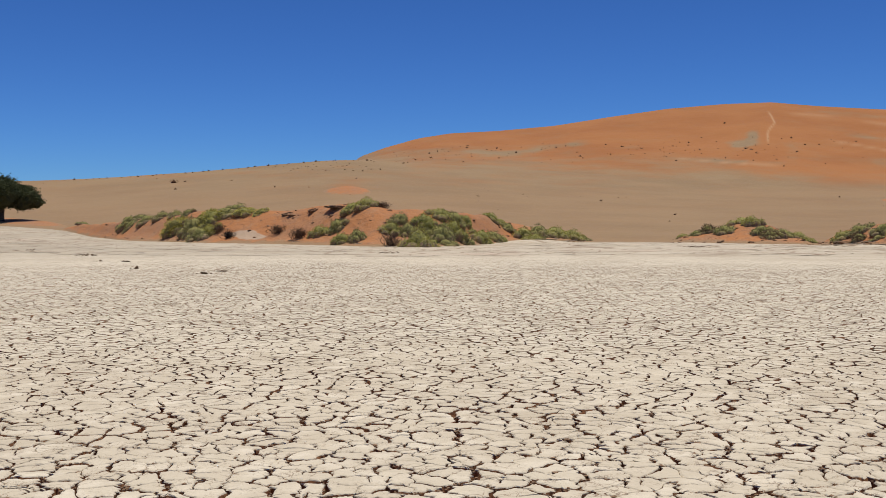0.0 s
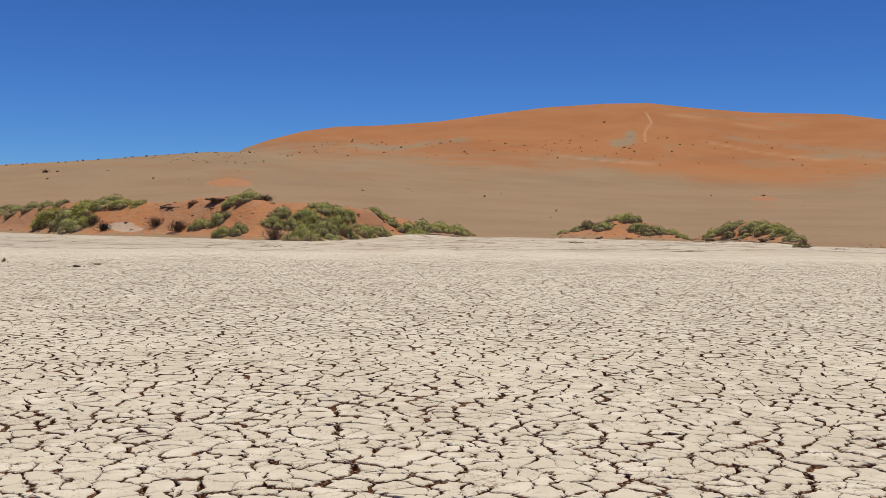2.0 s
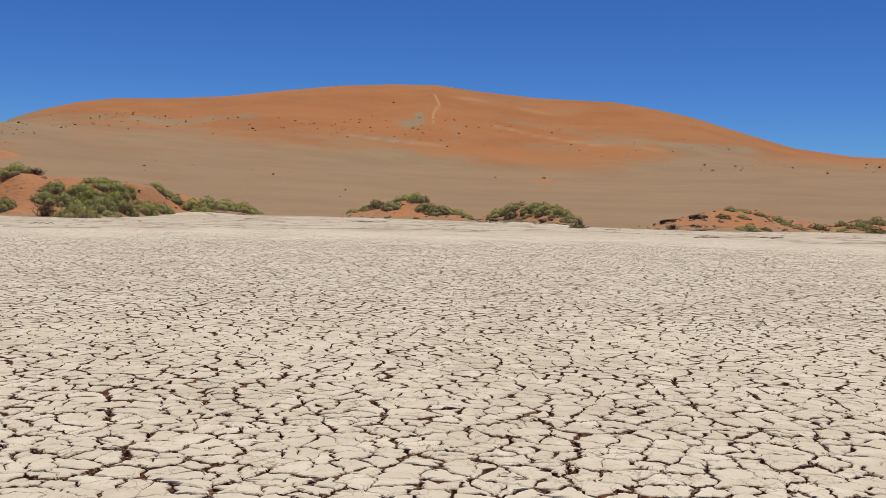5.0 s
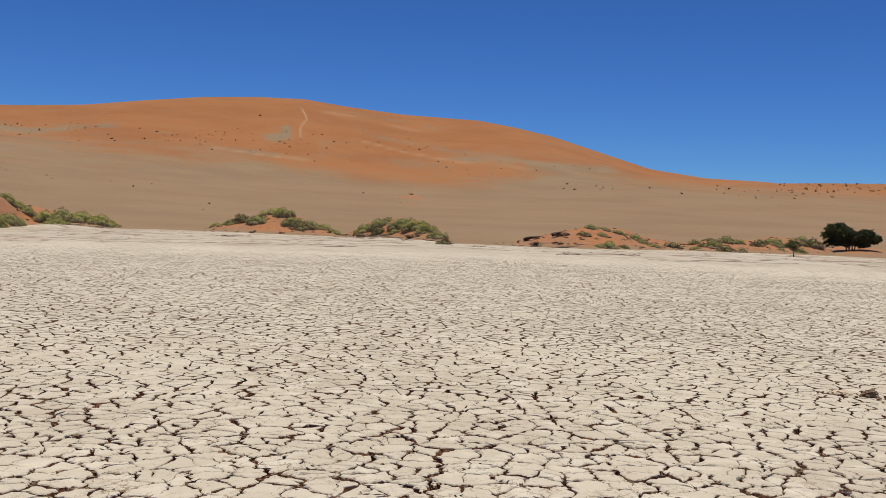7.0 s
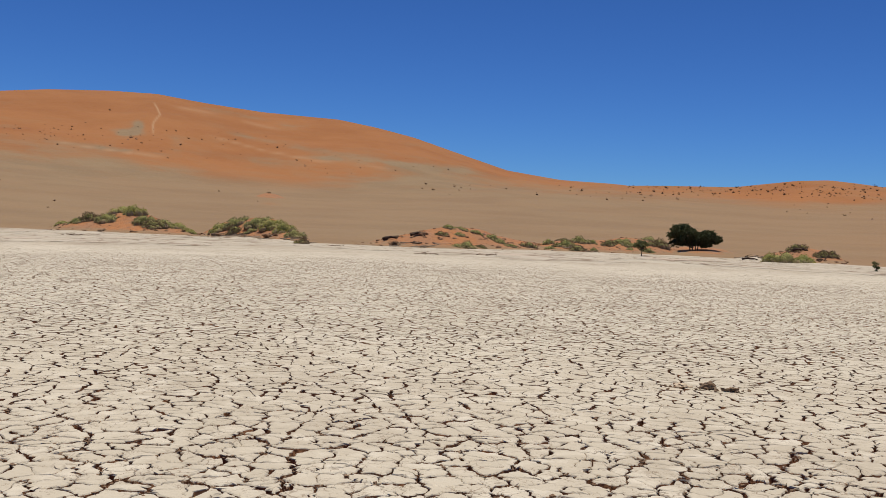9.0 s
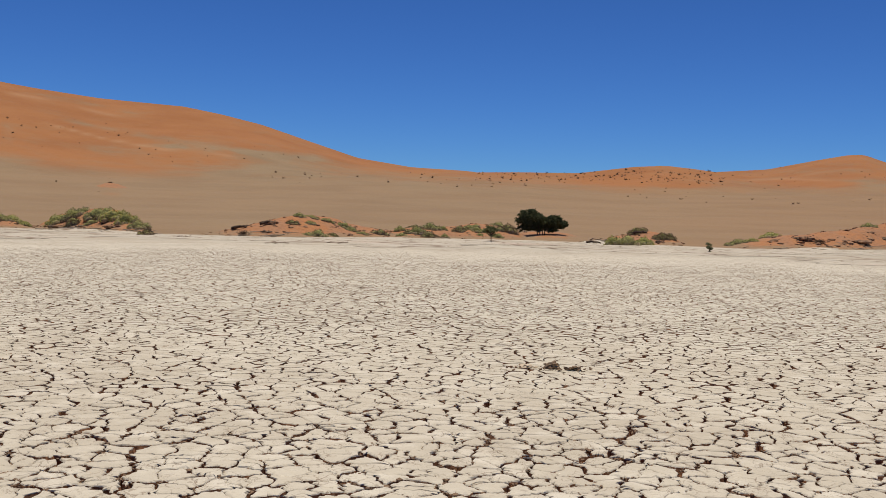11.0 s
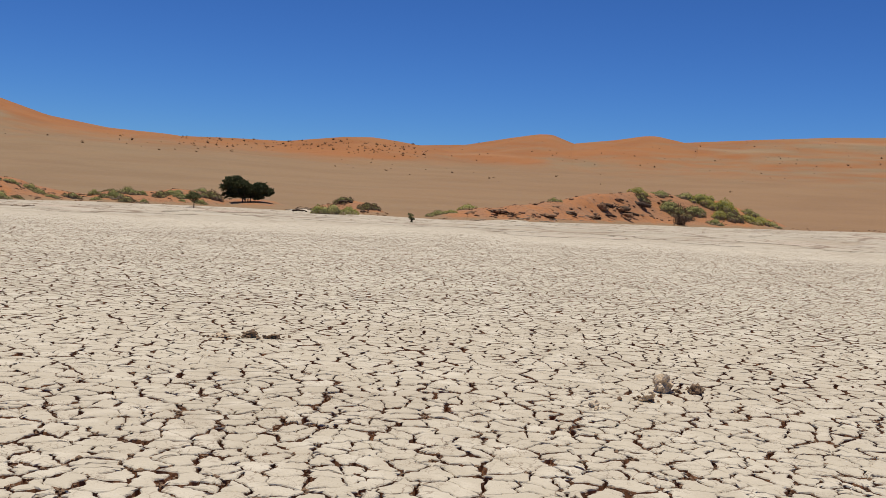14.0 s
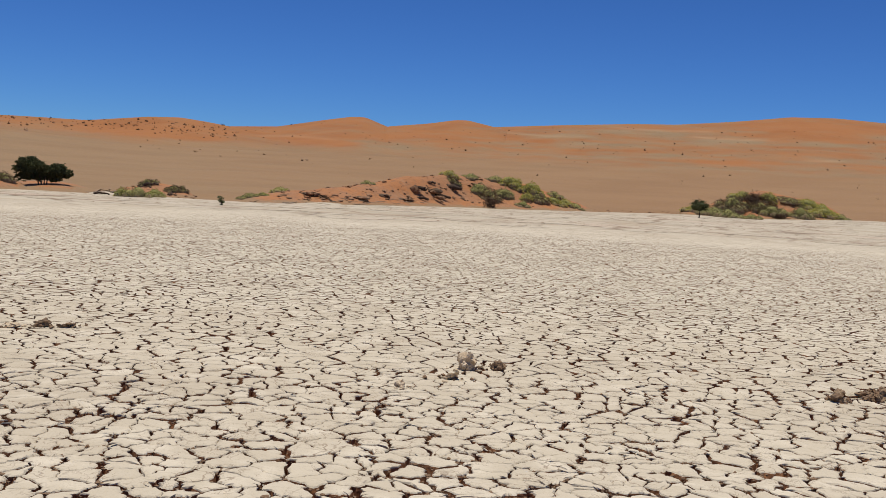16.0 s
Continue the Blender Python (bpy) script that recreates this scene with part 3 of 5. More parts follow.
def make_ground():
    az = np.concatenate([np.arange(-46, 120, 0.34), np.arange(120, 314, 2.0)])
    r = np.concatenate([[0.4, 1.5, 3, 6, 12, 20, 28, 36, 40, 42, PLATES_R, PLATES_R + 0.6], np.arange(45, 60, 2.0), np.arange(60, 135, 0.9), np.arange(135, 300, 4.0),
                        np.arange(300, 620, 9.0), np.geomspace(620, 4400, 22)])
    rr, aa = np.meshgrid(r, az, indexing="ij")
    x, y = rr * np.sin(np.radians(aa)), rr * np.cos(np.radians(aa))
    b = bearing(x, y)
    z = base_height(x, y)
    under = (rr <= PLATES_R) & ((rr < 5) | ((b >= PLATES_A[0]) & (b <= PLATES_A[1])))
    z = np.where(under, np.where(rr < 40.5, -0.085, np.where(rr < 42.5, -0.03, -0.006)), z)
    verts = np.stack([x, y, z], -1).reshape(-1, 3)
    faces = grid_faces(len(r), len(az), True)
    cols = len(az)
    verts = np.vstack([verts, [[0, 0, -0.085]]])
    faces += [[j, (j + 1) % cols, len(verts) - 1] for j in range(cols)]
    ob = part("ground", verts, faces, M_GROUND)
    ob.data.materials.append(M_CRACK_SHADE)
    # the sheet under the plates takes the shade-dark crack floor colour
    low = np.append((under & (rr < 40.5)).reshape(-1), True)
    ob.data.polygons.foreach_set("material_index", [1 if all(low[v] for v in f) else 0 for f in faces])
    re = EDGE_R(b)
    orange = orange_share(x, y, z)
    orange = orange + 0.45 * np.exp(-((b + 5.5) / 0.9) ** 2 - ((rr - 205) / 12) ** 2) + 0.35 * np.exp(-((b - 24.7) / 0.5) ** 2 - ((rr - 190) / 9) ** 2)
    store(ob, "sand", np.append(smooth(-1.2, 1.2, rr - re), 0))
    store(ob, "rim", np.append(smooth(0, 1, (rr - 40 - 4 * fbm(x / 7, y / 7, 3, 44)) / 18), 0))
    store(ob, "orange", np.append(orange, 0))
    store(ob, "stain", np.append(stain(x, y), 0))
    high = np.degrees(np.arctan2(z - 1.6, np.maximum(rr, 1.0)))
    store(ob, "mottle", np.append((1 - 0.7 * smooth(58, 74, b)) * (0.25 + 0.75 * smooth(1.2, 2.8, high)), 0))
    store(ob, "along", np.append(b * 1.4, 0))
    store(ob, "out", np.append(rr, 0))
    return tagged(ob, "flat pale cracked clay pan passing into tan sand slopes", "ground", kind="structure")


ground = make_ground()

DUNE_WORDS = {"big": "tall smooth orange sand dune with a rounded crest", "low": "low orange sand dune dotted with tiny shrubs",
              "crested": "orange sand dune with a sharp leaning crest", "peaked": "orange sand dune with a small pointed peak",
              "broad": "broad reddish sand dune with pale gravel streaks"}


def make_dune(dune):
    kind, a0, a1, foot, crest, line = dune
    az = np.arange(a0, a1 + 0.01, 0.16)
    if kind == "big":
        az = np.concatenate([np.arange(a0, 15.45, 0.16), np.arange(15.5, 19.97, 0.05), np.arange(20.0, a1 + 0.01, 0.16)])
    r = np.concatenate([np.linspace(0, 0.9, 46), np.linspace(0.91, 1.0, 19), 1 + np.array([2, 5, 9, 15, 24, 36, 52, 72, 98, 130]) / 1000])
    tt, aa = np.meshgrid(r, az, indexing="ij")
    rf, rc = dune_lines(dune, aa)
    rr = np.where(tt <= 1, rf - 30 + (rc - rf + 30) * tt, rc + 1000 * (tt - 1))
    x, y = rr * np.sin(np.radians(aa)), rr * np.cos(np.radians(aa))
    z = dune_height(dune, x, y)
    floor = base_height(x, y)
    ends = smooth(0, 3.0, aa - a0) * smooth(0, 3.0, a1 - aa)
    z = np.maximum(np.minimum(z, floor - 2 + (z - floor + 2) * ends), floor - 3)
    ob = part("sand_dune", np.stack([x, y, z], -1).reshape(-1, 3), grid_faces(len(r), len(az)), M_DUNE)
    store(ob, "orange", orange_share(x, y, z))
    store(ob, "pale", pale_share(x, y, z))
    store(ob, "mottle", (1 - 0.5 * smooth(58, 74, aa)) * (0.3 + 0.7 * smooth(1.2, 2.8, np.degrees(np.arctan2(z - 1.6, rr)))))
    return tagged(ob, DUNE_WORDS[kind], "sand dune", kind="structure")


for dune in DUNES:
    make_dune(dune)

HUMMOCK_WORDS = {"western": "long orange sand hummock overgrown with green thorny bushes", "wreathed": "orange sand hummock wreathed with low green bushes",
                 "capped": "small sand hummock capped with drooping green bushes", "long": "low orange sand hummock with scattered bushes and dead wood",
                 "small": "small sandy mound under a green bush", "rubbly": "reddish sand hummock strewn with dead roots and rubble",
                 "shaded": "low sandy bank under a thorn tree", "broad": "low broad bank of tan sand under a large tree",
                 "remote": "bare orange sand hummock high on the tan slope", "tiny": "tiny orange sand mound on the tan slope",
                 "clay": "low pale bank of crusted clay below green bushes", "caked": "low caked clay bank littered with dead branches",
                 "slabby": "low bank of broken pale clay slabs", "strewn": "low pale clay bank strewn with sticks",
                 "overgrown": "rounded sand hummock almost covered by yellow-green bushes"}


def make_hummock(h):
    kind, deep, half, knots = h
    az = np.arange(knots[0][0] - 0.6, knots[-1][0] + 0.6, 0.14)
    d = np.arange(deep - 2.4 * half, deep + 3.2 * half, 0.14 if kind in CLAY_BANKS else 0.22)
    dd, aa = np.meshgrid(d, az, indexing="ij")
    rr = EDGE_R(aa) + dd
    x, y = rr * np.sin(np.radians(aa)), rr * np.cos(np.radians(aa))
    z = hummock_height(h, x, y)
    ob = part("sand_hummock", np.stack([x, y, z], -1).reshape(-1, 3), grid_faces(len(d), len(az)), M_CRUST if kind in CLAY_BANKS else M_HUMMOCK)
    rise = z - base_height(x, y)
    store(ob, "rise", rise)
    bare = ((aa + 11.3 + 0.5 * fbm(x / 2, y / 2, 3, 36)) / 1.4) ** 2 + ((rise - 0.55 + 0.3 * fbm(x / 2, y / 2, 3, 35)) / 0.24) ** 2
    store(ob, "bare", np.where(dd < deep, 1 - smooth(0.2, 1.5, bare), 0) * (kind == "western"))
    if kind in CLAY_BANKS:
        ob.name = "clay_bank"
        return tagged(ob, HUMMOCK_WORDS[kind], "clay bank", "clay banks along the pan")
    return tagged(ob, HUMMOCK_WORDS[kind], "sand hummock", "hummocks along the pan")


for h in HUMMOCKS:
    make_hummock(h)

# ---------------------------------------------------------------- plants, dead wood, lumps


def seat(az, r, sink=0.0):
    """Where a thing stands on the land."""
    x, y = spot(az, r)
    return x, y, float(surface(x, y)) - sink


def slope(x, y, reach):
    """The way the sand faces at a place, over the given reach."""
    gx = float(surface(x + reach, y) - surface(x - reach, y)) / (2 * reach)
    gy = float(surface(x, y + reach) - surface(x, y - reach)) / (2 * reach)
    return Vector((-gx, -gy, 1.0)).normalized()


def blob(rng, level=2, rough=0.25, squash=1.0):
    """A lumpy closed body about a unit across, as vertices and faces."""
    bm = bmesh.new()
    bmesh.ops.create_icosphere(bm, subdivisions=level, radius=0.5)
    off = Vector((rng.random() * 50, rng.random() * 50, 0))
    for v in bm.verts:
        v.co *= 1 + rough * noise.noise(v.co * 3.1 + off) + 0.5 * rough * noise.noise(v.co * 8 + off)
        v.co.z *= squash
    verts = [tuple(v.co) for v in bm.verts]
    faces = [[v.index for v in f.verts] for f in bm.faces]
    bm.free()
    return verts, faces


def stick(verts, faces, a, b, ra, rb, sides=5):
    """Adds a tapered stick from a to b."""
    a, b = Vector(a), Vector(b)
    q = (b - a).to_track_quat("Z", "Y")
    n = len(verts)
    for p, rad in ((a, ra), (b, rb)):
        for k in range(sides):
            w = 2 * math.pi * k / sides
            verts.append(tuple(p + q @ Vector((rad * math.cos(w), rad * math.sin(w), 0))))
    for k in range(sides):
        faces.append([n + k, n + (k + 1) % sides, n + sides + (k + 1) % sides, n + sides + k])
    faces.append([n + k for k in range(sides)][::-1])
    faces.append([n + sides + k for k in range(sides)])


def tube(verts, faces, pts, radii, sides=6):
    """Adds one bent, tapering tube along the points."""
    n = len(verts)
    for k, p in enumerate(pts):
        q = (pts[min(k + 1, len(pts) - 1)] - pts[max(k - 1, 0)]).to_track_quat("Z", "Y")
        verts.extend(tuple(p + q @ Vector((radii[k] * math.cos(6.2832 * j / sides), radii[k] * math.sin(6.2832 * j / sides), 0))) for j in range(sides))
    for k in range(len(pts) - 1):
        faces.extend([n + k * sides + j, n + k * sides + (j + 1) % sides, n + (k + 1) * sides + (j + 1) % sides, n + (k + 1) * sides + j] for j in range(sides))
    faces.append([n + j for j in range(sides)][::-1])
    faces.append([n + (len(pts) - 1) * sides + j for j in range(sides)])


def stems_mesh(seed, blades, long, droop, domes=((Vector((0, 0, 0)), 1.0, 1.0),)):
    """Tussocks of fine stems springing from one or more low domes: 1 across, 1 high from the ground."""
    rng = random.Random(seed)
    verts, faces = [], []
    off = Vector((seed * 3.7, seed * 1.3, 0))
    for base, wide, high in domes:
        for _ in range(int(blades * wide * wide)):
            w, up = rng.uniform(0, 2 * math.pi), rng.random() ** 0.8
            ring = math.sqrt(max(0.0, 1 - up * up))
            d = Vector((ring * math.cos(w), ring * math.sin(w), up))
            lump = 1 + 0.22 * noise.noise(d * 2.3 + off + base) + 0.10 * noise.noise(d * 6 + off)
            foot = base + Vector((d.x * 0.46 * wide, d.y * 0.46 * wide, d.z * 0.84 * high)) * lump * rng.uniform(0.80, 1.0)
            lean = (d + Vector((rng.gauss(0, 0.32), rng.gauss(0, 0.32), rng.uniform(-0.1, 0.55) - droop))).normalized()
            size = long * rng.uniform(0.5, 1.3)
            tip = foot + lean * size
            side = lean.cross(Vector((rng.gauss(0, 1), rng.gauss(0, 1), rng.gauss(0, 1)))).normalized() * rng.uniform(0.008, 0.014)
            mid = foot.lerp(tip, 0.55) + Vector((0, 0, -droop * size * 0.2))
            n = len(verts)
            verts += [tuple(foot - side), tuple(foot + side), tuple(mid + side * 0.9), tuple(mid - side * 0.9), tuple(tip)]
            faces += [[n, n + 1, n + 2, n + 3], [n + 3, n + 2, n + 4]]
    return verts, faces


def random_domes(seed):
    """A bush's tussocks: one in the middle and smaller ones round it, lower outwards."""
    rng = random.Random(seed * 7 + 1)
    rows = [(Vector((rng.gauss(0, 0.05), rng.gauss(0, 0.05), 0)), 0.66, 0.95)]
    turn = rng.uniform(0, 6.28)
    for k in range(6):
        w, far, wide = turn + k * 1.047 + rng.gauss(0, 0.2), rng.uniform(0.20, 0.36), rng.uniform(0.34, 0.56)
        rows.append((Vector((far * math.cos(w), far * math.sin(w), -0.05)), wide, rng.uniform(0.42, 0.80)))
    return rows


def core_mesh(seed, domes):
    """The dense inner mass of a bush, tussock by tussock."""
    rng = random.Random(seed)
    verts, faces = [], []
    for base, wide, high in domes:
        v, f = blob(rng, 2, 0.25)
        n = len(verts)
        verts += [(x * 0.84 * wide + base.x, y * 0.84 * wide + base.y, max(z * 1.50 * high, -0.15) + base.z) for x, y, z in v]
        faces += [[i + n for i in q] for q in f]
    return verts, faces


BUSH_KINDS = {"brown": (M_BROWN, 0.11, 0.0), "green": (M_GREEN, 0.062, 0.15), "light": (M_LIGHT, 0.08, 0.30), "olive": (M_OLIVE, 0.062, 0.0)}
BUSH_DATA = {}


def data_of(name, verts, faces, material, soft=False):
    me = bpy.data.meshes.new(name)
    me.from_pydata(verts, [], faces)
    me.materials.append(material)
    if soft:
        me.polygons.foreach_set("use_smooth", [True] * len(me.polygons))
    return me


for kind, (mat, long, droop) in BUSH_KINDS.items():
    BUSH_DATA[kind] = []
    for k in range(6):
        own = 7 + k + 31 * len(kind)
        domes = random_domes(own)
        BUSH_DATA[kind].append((data_of("foliage", *stems_mesh(own, 1000, long, droop, domes), mat), data_of("litter", *core_mesh(k + 3, domes), M_CORE, True)))

BUSH_WORDS = {"brown": "dead brown thorny bush among the green ones", "green": "dense spiky green bush on the sand hummock", "light": "soft yellow-green bush spreading over the sand", "olive": "grey-olive thorny bush on the hummock"}
bush_rng = random.Random(5)


def make_bush(kind, az, r, w, h):
    deep = bush_rng.uniform(0.72, 0.92)
    if az < -14.2:  # a level row along the bank
        r, deep = r + 1.6, 0.55
    if 29 < az < 48:  # the low bushes of the long hummock sprawl
        w, h = 1.02 * w, 0.85 * h
    if az < 28:  # these drape the sand
        h = h * (0.88 if az < -9 or az > 12 else 1.02)
    if 70 < az < 79:
        h = 0.82 * h
    if az > 84:
        h = h * (0.62 if az > 90 else 1.05 if az > 87 else 0.78)
    x, y, z = seat(az, r, 0.04 + 0.08 * h)
    ob = new("bush")
    stems, core = bush_rng.choice(BUSH_DATA[kind])
    for name, me in (("foliage", stems), ("litter", core)):
        child = new(name, me)
        child.parent = ob
    lie = Vector((0, 0, 1)).lerp(slope(x, y, 0.45 * w), 0.5 if az > 60 else 0.95 if az < -9 else 0.75).normalized()
    tilt = Vector((0, 0, 1)).rotation_difference(lie)
    turn = tilt @ Euler((bush_rng.gauss(0, 0.06), bush_rng.gauss(0, 0.06), -radians(az) + bush_rng.choice((0, math.pi)) + bush_rng.gauss(0, 0.3))).to_quaternion()
    ob.matrix_world = Matrix.LocRotScale((x, y, z), turn, (w * 1.16, w * deep, h))
    return tagged(ob, BUSH_WORDS[kind], "bush", "bushes on the hummocks")


def dead_shrub_mesh(seed):
    rng = random.Random(seed)
    verts, faces = [], []
    for _ in range(60):
        w, tilt = rng.uniform(0, 6.28), rng.uniform(0.1, 1.35)
        d = Vector((math.sin(tilt) * math.cos(w), math.sin(tilt) * math.sin(w), math.cos(tilt)))
        a = Vector((rng.gauss(0, 0.13), rng.gauss(0, 0.13), 0))
        b = a + Vector((d.x * 0.3, d.y * 0.3, d.z * 0.55)) * rng.uniform(0.7, 1.1)
        stick(verts, faces, a, b, 0.011, 0.007, 4)
        for _ in range(5):
            s = a.lerp(b, rng.uniform(0.35, 1.0))
            t = s + Vector((rng.gauss(0, 0.14), rng.gauss(0, 0.14), rng.uniform(0.0, 0.36)))
            stick(verts, faces, s, t, 0.006, 0.003, 3)
    return verts, faces


DEAD_DATA = [data_of("twigs", *dead_shrub_mesh(50 + k), M_DEAD) for k in range(3)]
CHAR_DATA = data_of("twigs", *dead_shrub_mesh(70), M_BLACK)


def make_dead(az, r, w, h, black=False):
    x, y, z = seat(az, r, 0.04)
    ob = new("dead_shrub", CHAR_DATA if black else bush_rng.choice(DEAD_DATA))
    ob.matrix_world = Matrix.LocRotScale((x, y, z), Euler((0, 0, bush_rng.uniform(0, 6.28))), (w * 1.25, w * 1.25, h))
    return tagged(ob, "blackened leafless shrub on the sand" if black else "dry brown leafless shrub on the sand", "shrub", "dead shrubs")


def make_roots(az, r, w, h):
    """A low heap of dead wood and crusted roots."""
    rng = random.Random(int(az * 100))
    x, y, z = seat(az, r, 0.05)
    ob = new("dead_wood_heap")
    ob.matrix_world = Matrix.LocRotScale((x, y, z), Euler((0, 0, -radians(az) + rng.uniform(-0.4, 0.4))), (1, 1, 1))
    for k in range(rng.randint(3, 5)):
        v, f = blob(rng, 2, 0.55, 0.8)
        sx, sy, sz = w * rng.uniform(0.3, 0.7), w * rng.uniform(0.25, 0.5), h * rng.uniform(0.5, 1.1)
        ox, oy = rng.uniform(-0.36, 0.36) * w, rng.uniform(-0.2, 0.2) * w
        part("root_crust", [(a * sx + ox, b * sy + oy, max(c * sz + sz * 0.25, -0.05)) for a, b, c in v], f, M_DEAD if k % 2 else M_ROOT, ob, soft=False)
    for k in range(rng.randint(3, 6)):
        v, f = [], []
        a = Vector((rng.uniform(-0.5, 0.3) * w, rng.uniform(-0.25, 0.25) * w, rng.uniform(0.02, 0.5) * h))
        b = a + Vector((rng.uniform(0.15, 0.55) * w, rng.gauss(0, 0.12) * w, rng.uniform(-0.2, 0.6) * h))
        c = a.lerp(b, 0.5) + Vector((0, 0, rng.uniform(-0.1, 0.2) * h))
        tube(v, f, [a, c, b], [0.032, 0.026, 0.01], 5)
        part("branch", v, f, M_DEAD, ob, soft=False)
    return tagged(ob, "heap of dark dead branches and crusted roots", "dead wood", "dead wood on the rim")


def make_log(az, r, long, thick, lift, turn, seed):
    """A dark fallen trunk, bent and split, with stubs of boughs."""
    rng = random.Random(seed)
    x, y, z = seat(az, r, 0.03)
    ob = new("fallen_log")
    ob.matrix_world = pose(x, y, z, 0, 0, -az + turn)
    v, f, line = [], [], []
    for k in range(7):
        u = k / 6
        line.append(Vector(((u - 0.5) * long, rng.gauss(0, 0.05) * long, thick * 0.5 + 0.6 * lift * math.sin(math.pi * u) + rng.gauss(0, 0.018) * long)))
    tube(v, f, line, [thick * (0.62 - 0.05 * k) * rng.uniform(0.75, 1.2) for k in range(7)], 8)
    part("trunk", v, f, M_CHAR, ob)
    for k in range(5):
        bv, bf = [], []
        a = line[rng.randint(1, 6)]
        b = a + Vector((rng.uniform(-0.05, 0.22) * long, rng.gauss(0, 0.15) * long, rng.uniform(-0.12, 0.10) * long))
        c = a.lerp(b, 0.5) + Vector((0, 0, 0.05 * long))
        tube(bv, bf, [a, c, b], [thick * 0.3, thick * 0.2, thick * 0.06])
        part("bough", bv, bf, M_CHAR if k % 2 else M_DEAD, ob)
    return tagged(ob, "dark weathered log lying on the sand hummock", "log", "dead wood on the rim")


def make_branch(az, r, long, thick, seed):
    """A bleached branch lying on the clay bank, forked once or twice."""
    rng = random.Random(seed)
    x, y, z = seat(az, r, -0.01)
    ob = new("fallen_branch")
    ob.matrix_world = pose(x, y, z, 0, 0, -az + rng.gauss(0, 16))
    for fork in range(rng.randint(1, 3)):
        v, f = [], []
        p = Vector((rng.uniform(-0.5, -0.1) * long, 0, thick))
        d = Vector((1, rng.gauss(0, 0.3), rng.uniform(0.0, 0.12)))
        line = [p]
        for k in range(4):
            line.append(line[-1] + d * long * 0.22)
            d = d + Vector((0, rng.gauss(0, 0.25), rng.gauss(0, 0.07)))
        tube(v, f, line, [thick * (1.05 - 0.22 * k) for k in range(5)], 5)
        part("stem", v, f, M_BLEACHED, ob)
    return tagged(ob, "bleached dead branch lying on pale clay", "branch", "fallen branches")


def make_twigs(az, r, w, h):
    """Flat scatter of dry sticks lying on the clay."""
    rng = random.Random(int(az * 100) + 9)
    x, y, z = seat(az, r)
    ob = new("dry_twigs")
    ob.location = (x, y, z)
    ob.rotation_euler = (0, 0, -radians(az))
    for k in range(9):
        v, f = [], []
        a = Vector((rng.uniform(-0.4, 0.3) * w, rng.gauss(0, 0.4) * w, 0.012))
        d = Vector((rng.uniform(0.05, 0.2) * w, rng.gauss(0, 0.25) * w, rng.uniform(0, 0.8) * h))
        stick(v, f, a, a + d, 0.016, 0.008, 4)
        part("twig", v, f, M_BLEACHED if k % 2 else M_DEAD, ob, soft=False)
    for k in range(3):
        v, f = blob(rng, 1, 0.5, 0.6)
        ox, oy = rng.uniform(-0.4, 0.4) * w, rng.gauss(0, 0.15) * w
        part("crumb", [(p * 0.17 + ox, q * 0.17 + oy, s * h * 0.8 + 0.02) for p, q, s in v], f, M_DEAD, ob, soft=False)
    return tagged(ob, "dry grey twigs scattered on the pale clay", "twigs", "debris on the pan")


def leaf_cloud(rng, lobes, count, size):
    """Many small leaves in clumps filling the given ellipsoid lobes (x, y, z, rx, ry, rz)."""
    verts, faces = [], []
    weights = [l[3] * l[4] * l[5] for l in lobes]
    clumps = []
    for _ in range(count // 26):
        l = rng.choices(lobes, weights)[0]
        d = Vector((rng.gauss(0, 1), rng.gauss(0, 1), rng.gauss(0, 1) + 0.25)).normalized() * rng.uniform(0.45, 1.0) ** 0.5
        clumps.append((Vector((l[0] + d.x * l[3], l[1] + d.y * l[4], l[2] + d.z * l[5])), min(l[3:]) * rng.uniform(0.11, 0.24)))
    for c, s in clumps:
        for _ in range(26):
            p = c + Vector((rng.gauss(0, s), rng.gauss(0, s), rng.gauss(0, s * 0.7)))
            a = Vector((rng.gauss(0, 1), rng.gauss(0, 1), rng.gauss(0, 0.8))).normalized() * size * rng.uniform(0.5, 1.2)
            b = a.cross(Vector((rng.gauss(0, 1), rng.gauss(0, 1), rng.gauss(0, 1)))).normalized() * size * 0.42
            n = len(verts)
            verts += [tuple(p - a), tuple(p + b), tuple(p + a), tuple(p - b)]
            faces.append([n, n + 1, n + 2, n + 3])
    return verts, faces, clumps


